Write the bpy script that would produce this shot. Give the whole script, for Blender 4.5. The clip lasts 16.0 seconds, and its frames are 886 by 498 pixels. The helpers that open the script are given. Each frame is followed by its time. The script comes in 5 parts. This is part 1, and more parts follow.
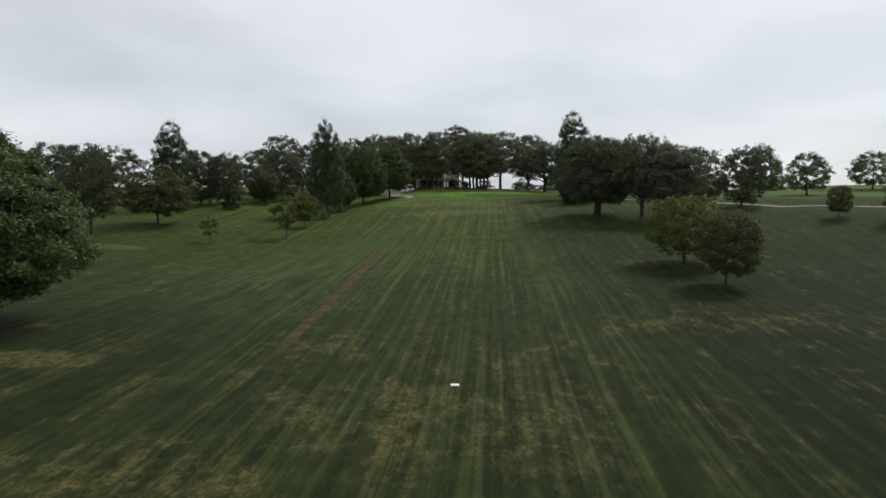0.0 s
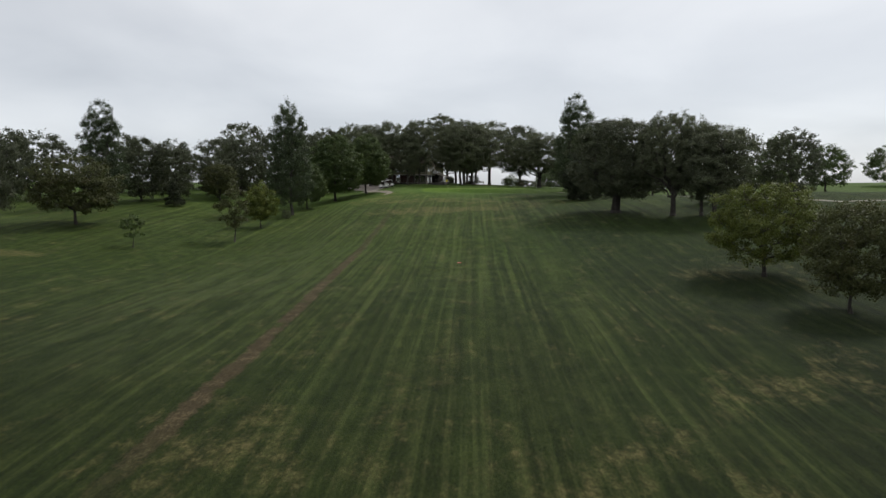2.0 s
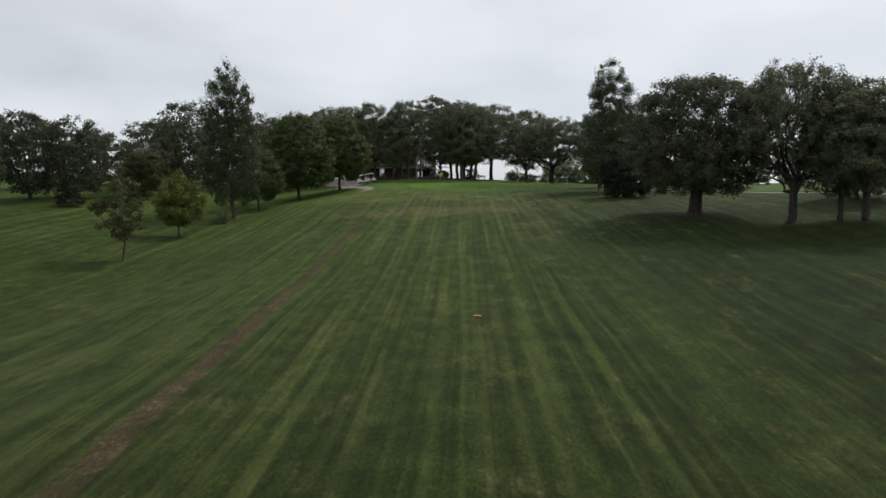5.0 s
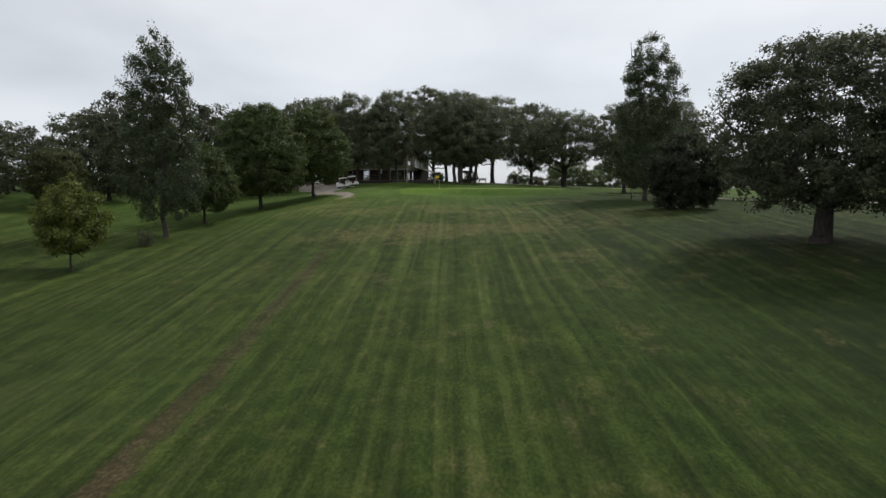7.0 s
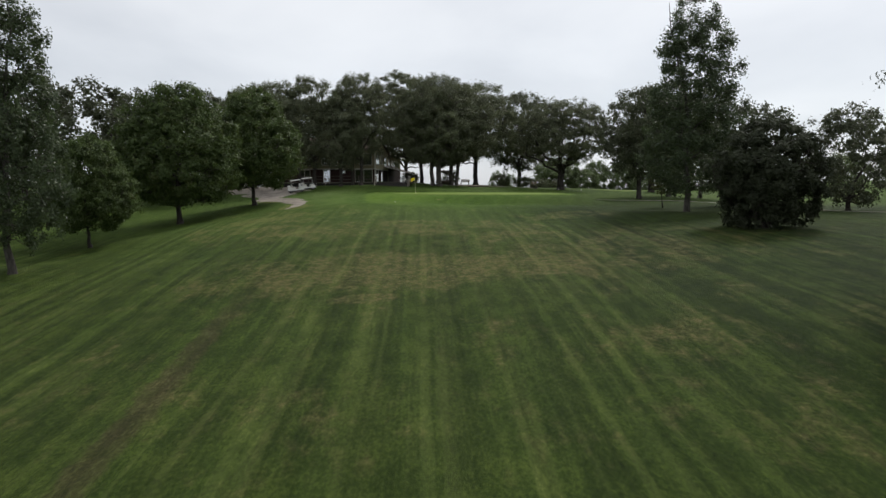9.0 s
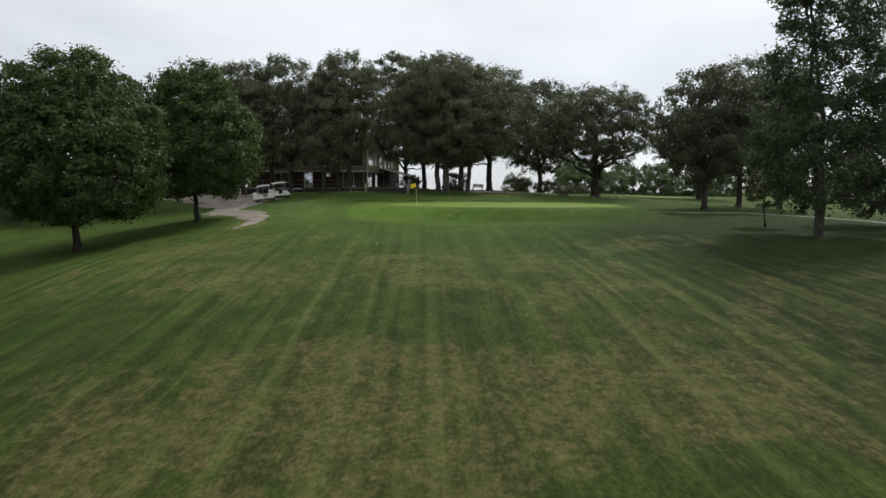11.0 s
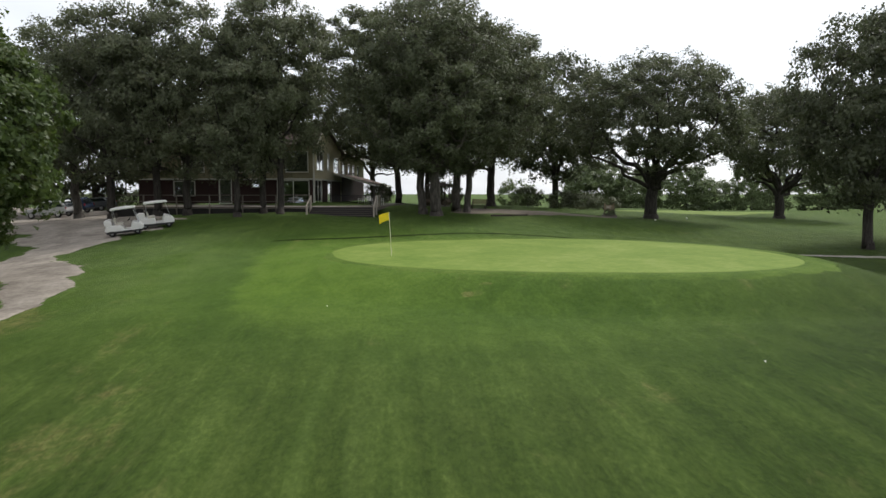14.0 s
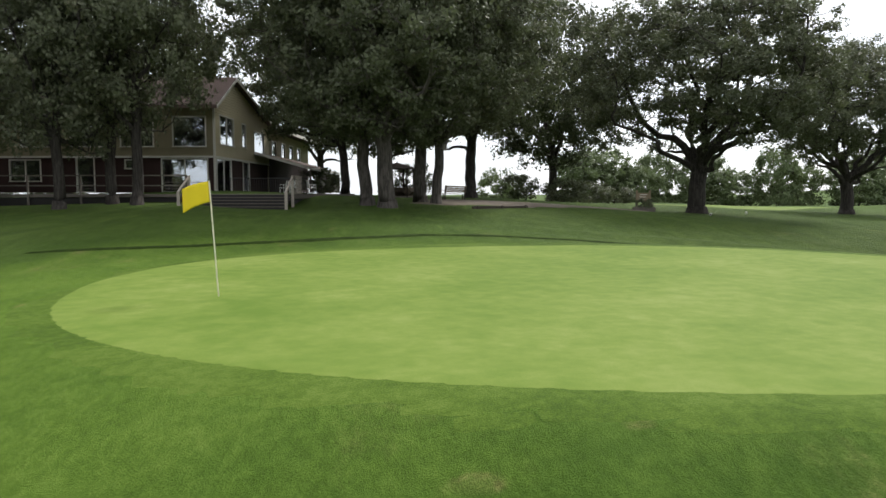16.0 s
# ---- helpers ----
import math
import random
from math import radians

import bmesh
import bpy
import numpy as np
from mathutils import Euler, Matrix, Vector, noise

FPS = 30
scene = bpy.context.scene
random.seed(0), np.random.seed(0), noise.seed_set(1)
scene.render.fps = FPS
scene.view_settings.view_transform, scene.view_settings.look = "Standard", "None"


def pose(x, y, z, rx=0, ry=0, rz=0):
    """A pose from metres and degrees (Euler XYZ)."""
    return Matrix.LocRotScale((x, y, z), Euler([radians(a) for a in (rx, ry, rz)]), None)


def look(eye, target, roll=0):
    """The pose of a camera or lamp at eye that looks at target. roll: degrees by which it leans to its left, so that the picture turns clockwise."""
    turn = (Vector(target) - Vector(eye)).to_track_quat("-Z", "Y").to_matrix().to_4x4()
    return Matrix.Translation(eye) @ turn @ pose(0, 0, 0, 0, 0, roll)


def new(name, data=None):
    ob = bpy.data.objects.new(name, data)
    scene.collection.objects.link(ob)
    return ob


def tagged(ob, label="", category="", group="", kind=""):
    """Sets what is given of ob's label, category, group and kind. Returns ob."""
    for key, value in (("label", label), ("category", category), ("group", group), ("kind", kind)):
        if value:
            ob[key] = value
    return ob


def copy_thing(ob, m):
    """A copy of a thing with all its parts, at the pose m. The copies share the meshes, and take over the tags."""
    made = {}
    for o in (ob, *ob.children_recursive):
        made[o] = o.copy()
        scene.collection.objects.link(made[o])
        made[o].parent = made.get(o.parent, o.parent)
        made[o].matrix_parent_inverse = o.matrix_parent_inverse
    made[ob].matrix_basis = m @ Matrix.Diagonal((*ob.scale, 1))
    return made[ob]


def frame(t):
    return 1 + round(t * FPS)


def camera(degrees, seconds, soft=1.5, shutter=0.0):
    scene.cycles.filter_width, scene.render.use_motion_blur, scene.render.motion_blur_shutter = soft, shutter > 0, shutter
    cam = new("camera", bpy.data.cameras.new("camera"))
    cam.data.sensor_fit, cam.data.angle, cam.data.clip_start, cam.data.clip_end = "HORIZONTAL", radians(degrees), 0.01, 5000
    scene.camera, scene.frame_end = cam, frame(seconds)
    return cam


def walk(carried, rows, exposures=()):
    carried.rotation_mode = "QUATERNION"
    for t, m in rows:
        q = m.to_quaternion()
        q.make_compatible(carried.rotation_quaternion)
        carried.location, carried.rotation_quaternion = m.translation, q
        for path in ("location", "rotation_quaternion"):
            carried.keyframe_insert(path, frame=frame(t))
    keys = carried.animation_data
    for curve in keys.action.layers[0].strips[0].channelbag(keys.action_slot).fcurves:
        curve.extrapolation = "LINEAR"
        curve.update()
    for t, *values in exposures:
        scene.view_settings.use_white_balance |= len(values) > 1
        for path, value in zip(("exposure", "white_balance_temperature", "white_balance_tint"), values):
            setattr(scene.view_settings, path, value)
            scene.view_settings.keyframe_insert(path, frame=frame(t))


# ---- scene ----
cam = camera(65.0, 16.0, 1.5, 0.12)
# seconds, eye (x, y, z), yaw, pitch, roll
PATH = [
    (0.0, -0.00, 0.00, 8.90, -0.23, -4.53, -0.06),
    (0.5, -0.29, 6.08, 8.61, -1.77, -4.54, -0.05),
    (1.0, -0.47, 12.10, 8.33, -1.80, -4.53, -0.12),
    (1.5, -0.63, 18.18, 8.01, -1.80, -4.50, -0.13),
    (2.0, -0.72, 24.03, 7.66, -1.84, -4.50, -0.08),
    (2.5, -0.76, 30.01, 7.36, -1.85, -4.52, -0.04),
    (3.0, -0.70, 36.02, 7.19, -1.84, -4.50, -0.06),
    (3.5, -0.51, 41.78, 7.04, -2.14, -4.55, -0.10),
    (4.0, -0.30, 47.66, 6.99, -2.45, -4.57, -0.08),
    (6.5, -0.31, 78.30, 7.99, -3.02, -4.58, -0.02),
    (7.0, -0.42, 84.45, 8.33, -3.58, -4.56, 0.01),
    (7.5, -0.53, 90.30, 8.50, -4.04, -4.60, 0.13),
    (8.0, -0.40, 96.37, 8.68, -5.30, -4.64, 0.14),
    (8.5, -0.14, 102.58, 9.05, -6.07, -4.71, 0.12),
    (9.0, 0.24, 108.58, 9.54, -6.00, -4.76, 0.14),
    (11.5, 2.11, 138.18, 10.71, -5.88, -4.62, 0.02),
    (12.0, 2.45, 144.04, 11.08, -5.92, -4.57, -0.08),
    (12.5, 2.72, 149.86, 11.58, -6.04, -4.57, -0.10),
    (13.0, 2.89, 155.44, 12.12, -6.18, -4.63, -0.04),
    (13.5, 3.23, 161.11, 12.43, -6.80, -4.57, 0.02),
    (14.0, 3.76, 166.70, 12.30, -8.46, -4.62, -0.02),
    (14.5, 4.65, 172.31, 12.08, -9.46, -4.59, 0.08),
    (15.0, 5.83, 177.88, 12.03, -9.79, -4.64, 0.09),
    (15.5, 7.18, 183.15, 11.91, -10.01, -4.58, 0.12),
    (16.0, 8.08, 187.50, 11.11, -10.35, -4.55, 0.04),
]
walk(cam, [(t, pose(x, y, z, 90 + pitch, roll, yaw)) for t, x, y, z, yaw, pitch, roll in PATH],
     [(0, 0.0), (0.5, -0.06), (1.0, -0.05), (1.5, 0.0), (4, 0.0), (7, 0.05), (9, 0.10), (11.5, 0.20), (12.5, 0.26), (13.5, 0.36), (14.5, 0.76), (15.0, 0.90), (15.5, 0.85), (16.0, 0.82)])

# ---------------------------------------------------------------- world, sun
HAZE = 0.66                                  # mean brightness of the cloud deck
world = bpy.data.worlds.new("overcast_sky")
scene.world = world
world.use_nodes = True


class Nodes:
    """A short way to write node trees."""

    def __init__(self, tree):
        self.tree = tree
        tree.nodes.clear()

    def add(self, kind, inputs=None, **attrs):
        n = self.tree.nodes.new(kind)
        if "operation" in attrs:
            n.operation = attrs["operation"]
        if "use_clamp" in attrs:
            n.use_clamp = attrs["use_clamp"]
        if "data_type" in attrs:
            n.data_type, n.blend_type = attrs["data_type"], attrs["blend_type"]
        if "interpolation_type" in attrs:
            n.interpolation_type = attrs["interpolation_type"]
        for k, v in (inputs or {}).items():
            if isinstance(v, bpy.types.NodeSocket):
                self.tree.links.new(v, n.inputs[k])
            else:
                n.inputs[k].default_value = v
        return n

    def math(self, op, a, b=0.0, c=0.0, clamp=False):
        return self.add("ShaderNodeMath", {0: a, 1: b, 2: c}, operation=op, use_clamp=clamp).outputs[0]

    def noise(self, vec, scale, detail=4.0, rough=0.55, distortion=0.0):
        return self.add("ShaderNodeTexNoise", {"Vector": vec, "Scale": scale, "Detail": detail, "Roughness": rough, "Distortion": distortion}).outputs[0]

    def ramp(self, fac, *stops):
        n = self.add("ShaderNodeValToRGB", {0: fac})
        e = n.color_ramp.elements
        while len(e) < len(stops):
            e.new(0.5)
        for el, (pos, col) in zip(e, stops):
            el.position = pos
            el.color = (*col, 1) if isinstance(col, tuple) else (col, col, col, 1)
        return n.outputs[0]

    def mix(self, fac, a, b, blend="MIX"):
        n = self.add("ShaderNodeMix", data_type="RGBA", blend_type=blend)
        for i, v in ((0, fac), (6, a), (7, b)):
            if isinstance(v, bpy.types.NodeSocket):
                self.tree.links.new(v, n.inputs[i])
            elif i == 0:
                n.inputs[0].default_value = v
            else:
                n.inputs[i].default_value = (*v, 1)
        return n.outputs[2]

    def step(self, x, lo, hi):
        return self.add("ShaderNodeMapRange", {0: x, 1: lo, 2: hi, 3: 0.0, 4: 1.0}, interpolation_type="SMOOTHSTEP").outputs[0]

    def mapping(self, vec, scale=(1, 1, 1), turn=0.0, shift=(0, 0, 0)):
        return self.add("ShaderNodeMapping", {"Vector": vec, "Scale": scale, "Rotation": (0, 0, radians(turn)), "Location": shift}).outputs[0]


w = Nodes(world.node_tree)
sky = w.add("ShaderNodeTexSky")
sky.sky_type, sky.sun_disc, sky.sun_elevation, sky.sun_rotation = "NISHITA", False, radians(48), radians(44)
ray_dir = w.add("ShaderNodeTexCoord").outputs["Generated"]
sep = w.add("ShaderNodeSeparateXYZ", {0: ray_dir})
up = w.math("MAXIMUM", sep.outputs[2], 0.0)
deck = w.math("ADD", up, 0.22)
flat = w.add("ShaderNodeCombineXYZ", {0: w.math("DIVIDE", sep.outputs[0], deck), 1: w.math("DIVIDE", sep.outputs[1], deck), 2: 0.0}).outputs[0]
big = w.noise(w.mapping(flat, (0.50, 0.45, 1), 12, (3.1, 1.7, 0)), 1.0, 3.0, 0.5, 0.3)
small = w.noise(w.mapping(flat, (0.9, 0.8, 1), -8, (0.4, 5.2, 0)), 1.6, 5.0, 0.5, 0.3)
cloud = w.math("ADD", w.math("MULTIPLY", big, 0.68), w.math("MULTIPLY", small, 0.32))
cloud_col = w.ramp(cloud, (0.36, (0.84, 0.855, 0.885)), (0.47, (1.0, 1.01, 1.03)), (0.54, (1.11, 1.115, 1.125)), (0.64, (1.24, 1.24, 1.24)))
high = w.mix(0.03, cloud_col, sky.outputs[0])
shade_low = w.step(sep.outputs[2], -0.02, 0.30)
low_col = w.mix(shade_low, (0.85, 0.885, 0.940), (1.03, 1.03, 1.03))
low_col = w.mix(w.step(sep.outputs[2], 0.34, 0.95), low_col, (0.98, 0.98, 0.98))
tinted = w.mix(1.0, high, low_col, "MULTIPLY")
bg = w.add("ShaderNodeBackground", {"Color": tinted, "Strength": HAZE})
w.add("ShaderNodeOutputWorld", {0: bg.outputs[0]})

sun = new("sun", bpy.data.lights.new("sun", "SUN"))
sun.data.energy, sun.data.angle, sun.data.color = 2.0, radians(13), (1.0, 0.97, 0.92)
sun.matrix_world = look((58, 180, 94), (0, 120, 0))

# ---------------------------------------------------------------- materials


def material(name):
    m = bpy.data.materials.new(name)
    m.use_nodes = True
    return m, Nodes(m.node_tree)


def finish(n, colour, rough=0.8, bump=None, strength=0.3, distance=0.02, metallic=0.0, spec=0.3):
    ins = {"Base Color": colour, "Roughness": rough, "Metallic": metallic, "Specular IOR Level": spec}
    if not isinstance(colour, bpy.types.NodeSocket):
        ins["Base Color"] = (*colour, 1)
    if bump is not None:
        ins["Normal"] = n.add("ShaderNodeBump", {"Height": bump, "Strength": strength, "Distance": distance}).outputs[0]
    p = n.add("ShaderNodeBsdfPrincipled", ins)
    n.add("ShaderNodeOutputMaterial", {0: p.outputs[0]})


def place(n):
    return n.add("ShaderNodeTexCoord").outputs["Object"]


def plain(name, col, rough=0.6, grain=18.0, amount=0.25, bump=0.15, metallic=0.0, spec=0.4):
    """Paint, plastic or plain stuff with fine grain and broad soiling."""
    m, n = material(name)
    p = place(n)
    a, b = n.noise(p, grain, 5.0), n.noise(p, grain * 0.11, 3.0)
    k = n.math("ADD", n.math("MULTIPLY", a, amount), n.math("MULTIPLY", b, amount))
    dark, lite = tuple(c * (1 - amount) for c in col), tuple(min(1, c * (1 + amount * 0.6)) for c in col)
    finish(n, n.mix(n.math("DIVIDE", k, 2 * amount), dark, lite), rough, a, bump, 0.01, metallic, spec)
    return m


def leaf_material(name, dark, lite, back, warm=None, gloss=0.5):
    """Foliage: each leaf its own tone, light through the blade."""
    m, n = material(name)
    rnd = n.add("ShaderNodeNewGeometry").outputs["Random Per Island"]
    obj = n.add("ShaderNodeObjectInfo").outputs["Random"]
    p = place(n)
    broad = n.noise(p, 0.35, 2.0)
    col = n.mix(n.math("ADD", n.math("MULTIPLY", n.math("ADD", n.math("MULTIPLY", rnd, 0.70), 0.15), 0.40), n.math("ADD", n.math("MULTIPLY", n.step(n.noise(p, 0.95, 3.0), 0.36, 0.64), 0.42), n.math("MULTIPLY", broad, 0.25))), dark, lite)
    if warm:
        col = n.mix(n.math("MULTIPLY", n.step(n.noise(p, 0.8, 2.0), 0.56, 0.72), 0.55), col, warm)
    col = n.mix(n.math("MULTIPLY", obj, 0.25), col, dark)
    pr = n.add("ShaderNodeBsdfPrincipled", {"Base Color": col, "Roughness": gloss, "Specular IOR Level": 0.18})
    tr = n.add("ShaderNodeBsdfTranslucent", {"Color": n.mix(0.5, col, back)})
    mx = n.add("ShaderNodeMixShader", {0: 0.28, 1: pr.outputs[0], 2: tr.outputs[0]})
    n.add("ShaderNodeOutputMaterial", {0: mx.outputs[0]})
    return m


def bark_material(name, dark, lite):
    m, n = material(name)
    p = place(n)
    ridges = n.noise(n.mapping(p, (9, 9, 1.6)), 1.0, 6.0, 0.65, 0.6)
    broad = n.noise(p, 0.6, 3.0)
    col = n.mix(n.math("ADD", n.math("MULTIPLY", n.step(ridges, 0.35, 0.65), 0.7), n.math("MULTIPLY", broad, 0.3)), dark, lite)
    finish(n, col, 0.95, ridges, 0.8, 0.05, spec=0.15)
    return m


BARK_OAK = bark_material("oak_bark", (0.020, 0.018, 0.016), (0.082, 0.073, 0.064))
BARK_GREY = bark_material("grey_oak_bark", (0.04, 0.036, 0.032), (0.14, 0.125, 0.11))
BARK_DEAD = bark_material("bare_grey_wood", (0.13, 0.12, 0.105), (0.34, 0.315, 0.28))
BARK_PALE = bark_material("poplar_bark", (0.035, 0.033, 0.028), (0.11, 0.10, 0.088))
LEAF_OAK_DARK = leaf_material("dark_oak_leaves", (0.036, 0.043, 0.027), (0.098, 0.110, 0.064), (0.11, 0.14, 0.05), (0.10, 0.09, 0.05))
LEAF_OAK = leaf_material("oak_leaves", (0.044, 0.052, 0.033), (0.172, 0.190, 0.112), (0.14, 0.18, 0.06), (0.135, 0.118, 0.066))
LEAF_MAPLE = leaf_material("maple_leaves", (0.030, 0.048, 0.018), (0.098, 0.138, 0.044), (0.15, 0.22, 0.04), (0.13, 0.13, 0.048))
LEAF_POPLAR = leaf_material("poplar_leaves", (0.024, 0.036, 0.020), (0.082, 0.108, 0.054), (0.14, 0.20, 0.06), None, 0.4)
LEAF_CRAB = leaf_material("crab_apple_leaves", (0.034, 0.039, 0.016), (0.102, 0.112, 0.040), (0.13, 0.15, 0.04), (0.11, 0.085, 0.038))
LEAF_LIME = leaf_material("young_yellow_green_leaves", (0.046, 0.062, 0.016), (0.150, 0.175, 0.036), (0.18, 0.22, 0.03), (0.17, 0.15, 0.03))
LEAF_YEW = leaf_material("dark_evergreen_needles", (0.022, 0.028, 0.016), (0.060, 0.070, 0.040), (0.06, 0.075, 0.035), None, 0.75)
LEAF_FAR = leaf_material("hedgerow_leaves", (0.075, 0.105, 0.050), (0.185, 0.230, 0.110), (0.15, 0.20, 0.06))

# mown grass of the whole hill: tone, mowing lines, dry patches, wheel rut
m_grass, n = material("mown_rough_grass")
pos = place(n)
xyz = n.add("ShaderNodeSeparateXYZ", {0: pos})
lines = n.mapping(pos, (1, 1, 1), 4.3)
coarse = n.noise(lines, 0.09, 3.0)
mid = n.noise(n.mapping(lines, (1, 0.6, 1)), 0.9, 4.0, 0.6)
fine = n.noise(n.mapping(lines, (1, 0.5, 1)), 9.0, 5.0, 0.7)
blade = n.noise(pos, 55.0, 3.0, 0.7)
sway = n.math("MULTIPLY", n.math("SUBTRACT", n.noise(n.mapping(lines, (0.2, 0.05, 1)), 1.0, 2.0), 0.5), 0.5)
cross = n.math("ADD", n.add("ShaderNodeSeparateXYZ", {0: lines}).outputs[0], sway)
across = n.add("ShaderNodeCombineXYZ", {0: cross, 1: n.math("MULTIPLY", xyz.outputs[1], 0.010), 2: 0.0}).outputs[0]
mow = n.noise(across, 0.80, 2.0, 0.5)
mow2 = n.noise(across, 1.75, 3.0, 0.56)
drag = n.noise(n.mapping(lines, (1.0, 0.12, 1)), 2.6, 5.0, 0.7)
broken = n.noise(n.mapping(lines, (1.0, 0.35, 1)), 0.22, 5.0, 0.62)
speck = n.math("ADD", n.math("MULTIPLY", n.step(fine, 0.26, 0.74), 0.5), n.math("MULTIPLY", n.step(blade, 0.26, 0.74), 0.5))
tone = n.math("ADD", n.math("MULTIPLY", n.step(mid, 0.25, 0.75), 0.26), n.math("MULTIPLY", speck, 0.74))
grass = n.ramp(tone, (0.12, (0.0075, 0.0150, 0.0022)), (0.50, (0.026, 0.042, 0.0080)), (0.88, (0.076, 0.096, 0.028)))
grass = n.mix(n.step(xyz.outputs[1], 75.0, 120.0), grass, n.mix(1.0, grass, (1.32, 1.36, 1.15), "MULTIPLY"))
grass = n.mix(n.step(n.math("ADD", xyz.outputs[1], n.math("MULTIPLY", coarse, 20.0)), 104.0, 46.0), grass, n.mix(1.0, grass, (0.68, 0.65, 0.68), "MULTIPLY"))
# lush turf near the green
near_green = n.step(n.math("ADD", n.math("SUBTRACT", xyz.outputs[1], n.math("MULTIPLY", n.step(xyz.outputs[0], 12.0, 32.0), 32.0)), n.math("MULTIPLY", n.noise(pos, 0.12, 3.0), 14.0)), 158.0, 204.0)
lush = n.ramp(tone, (0.12, (0.044, 0.078, 0.016)), (0.50, (0.080, 0.132, 0.030)), (0.88, (0.128, 0.182, 0.056)))
grass = n.mix(n.math("MULTIPLY", near_green, 0.85), grass, lush)
# broad passes of the mower, the pale wheel lines between them, and loose clippings drawn along them
fade = n.math("SUBTRACT", 1.0, n.math("MULTIPLY", n.step(xyz.outputs[1], 166.0, 192.0), 0.85))
# the mower's lines are clearest on the fairway itself; the sides are darker and plainer
side = n.step(n.math("ADD", n.math("ABSOLUTE", n.math("ADD", xyz.outputs[0], -1.0)), n.math("MULTIPLY", n.noise(pos, 0.10, 3.0), 10.0)), 16.0, 27.0)
low_side = n.math("MULTIPLY", side, n.step(xyz.outputs[1], 150.0, 110.0))
fade = n.math("MULTIPLY", fade, n.math("SUBTRACT", 1.0, n.math("MULTIPLY", low_side, 0.45)))
grass = n.mix(n.math("MULTIPLY", low_side, 0.8), grass, n.mix(1.0, grass, (0.80, 0.84, 0.80), "MULTIPLY"))
band = n.math("MULTIPLY", n.step(mow, 0.40, 0.62), n.math("ADD", n.math("MULTIPLY", n.step(broken, 0.30, 0.60), 0.45), 0.55))
grass = n.mix(n.math("MULTIPLY", band, n.math("MULTIPLY", fade, 0.60)), grass, n.mix(1.0, grass, (1.55, 1.55, 1.70), "MULTIPLY"))
line = n.math("MULTIPLY", n.step(mow2, 0.46, 0.64), n.math("ADD", n.math("MULTIPLY", n.step(broken, 0.36, 0.58), 0.65), 0.35))
grass = n.mix(n.math("MULTIPLY", line, n.math("MULTIPLY", fade, 0.54)), grass, n.mix(0.40, n.mix(1.0, grass, (2.0, 1.85, 2.3), "MULTIPLY"), n.mix(near_green, (0.130, 0.145, 0.066), (0.150, 0.200, 0.080))))
grass = n.mix(n.math("MULTIPLY", n.step(mow2, 0.48, 0.34), n.math("MULTIPLY", fade, 0.45)), grass, n.mix(1.0, grass, (0.48, 0.52, 0.42), "MULTIPLY"))
grass = n.mix(n.math("MULTIPLY", n.step(drag, 0.54, 0.72), 0.36), grass, n.mix(1.0, grass, (2.2, 1.95, 2.4), "MULTIPLY"))
grass = n.mix(n.math("MULTIPLY", n.step(drag, 0.47, 0.30), 0.36), grass, n.mix(1.0, grass, (0.45, 0.52, 0.42), "MULTIPLY"))
grass = n.mix(n.math("MULTIPLY", n.step(coarse, 0.42, 0.66), 0.30), grass, n.mix(1.0, grass, (0.72, 0.86, 0.62), "MULTIPLY"))


def patch(n, cx, cy, rx, ry):
    """Soft ellipse on the ground, 1 in its middle."""
    v = n.mapping(pos, (1 / rx, 1 / ry, 0), 0, (-cx / rx, -cy / ry, 0))
    return n.step(n.add("ShaderNodeVectorMath", {0: v}, operation="LENGTH").outputs[1], 1.0, 0.25)


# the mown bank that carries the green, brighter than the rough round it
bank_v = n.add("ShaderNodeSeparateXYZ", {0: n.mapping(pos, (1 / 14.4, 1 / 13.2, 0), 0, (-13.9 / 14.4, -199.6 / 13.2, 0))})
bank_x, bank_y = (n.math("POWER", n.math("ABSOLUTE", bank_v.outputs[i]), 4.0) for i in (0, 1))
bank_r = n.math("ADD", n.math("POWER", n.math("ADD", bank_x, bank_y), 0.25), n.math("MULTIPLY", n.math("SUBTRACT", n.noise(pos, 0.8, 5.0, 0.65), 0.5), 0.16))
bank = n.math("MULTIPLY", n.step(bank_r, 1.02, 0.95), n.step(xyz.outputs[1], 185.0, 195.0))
dry_where = n.math("MULTIPLY", n.step(xyz.outputs[1], 178.0, 150.0), 0.26)
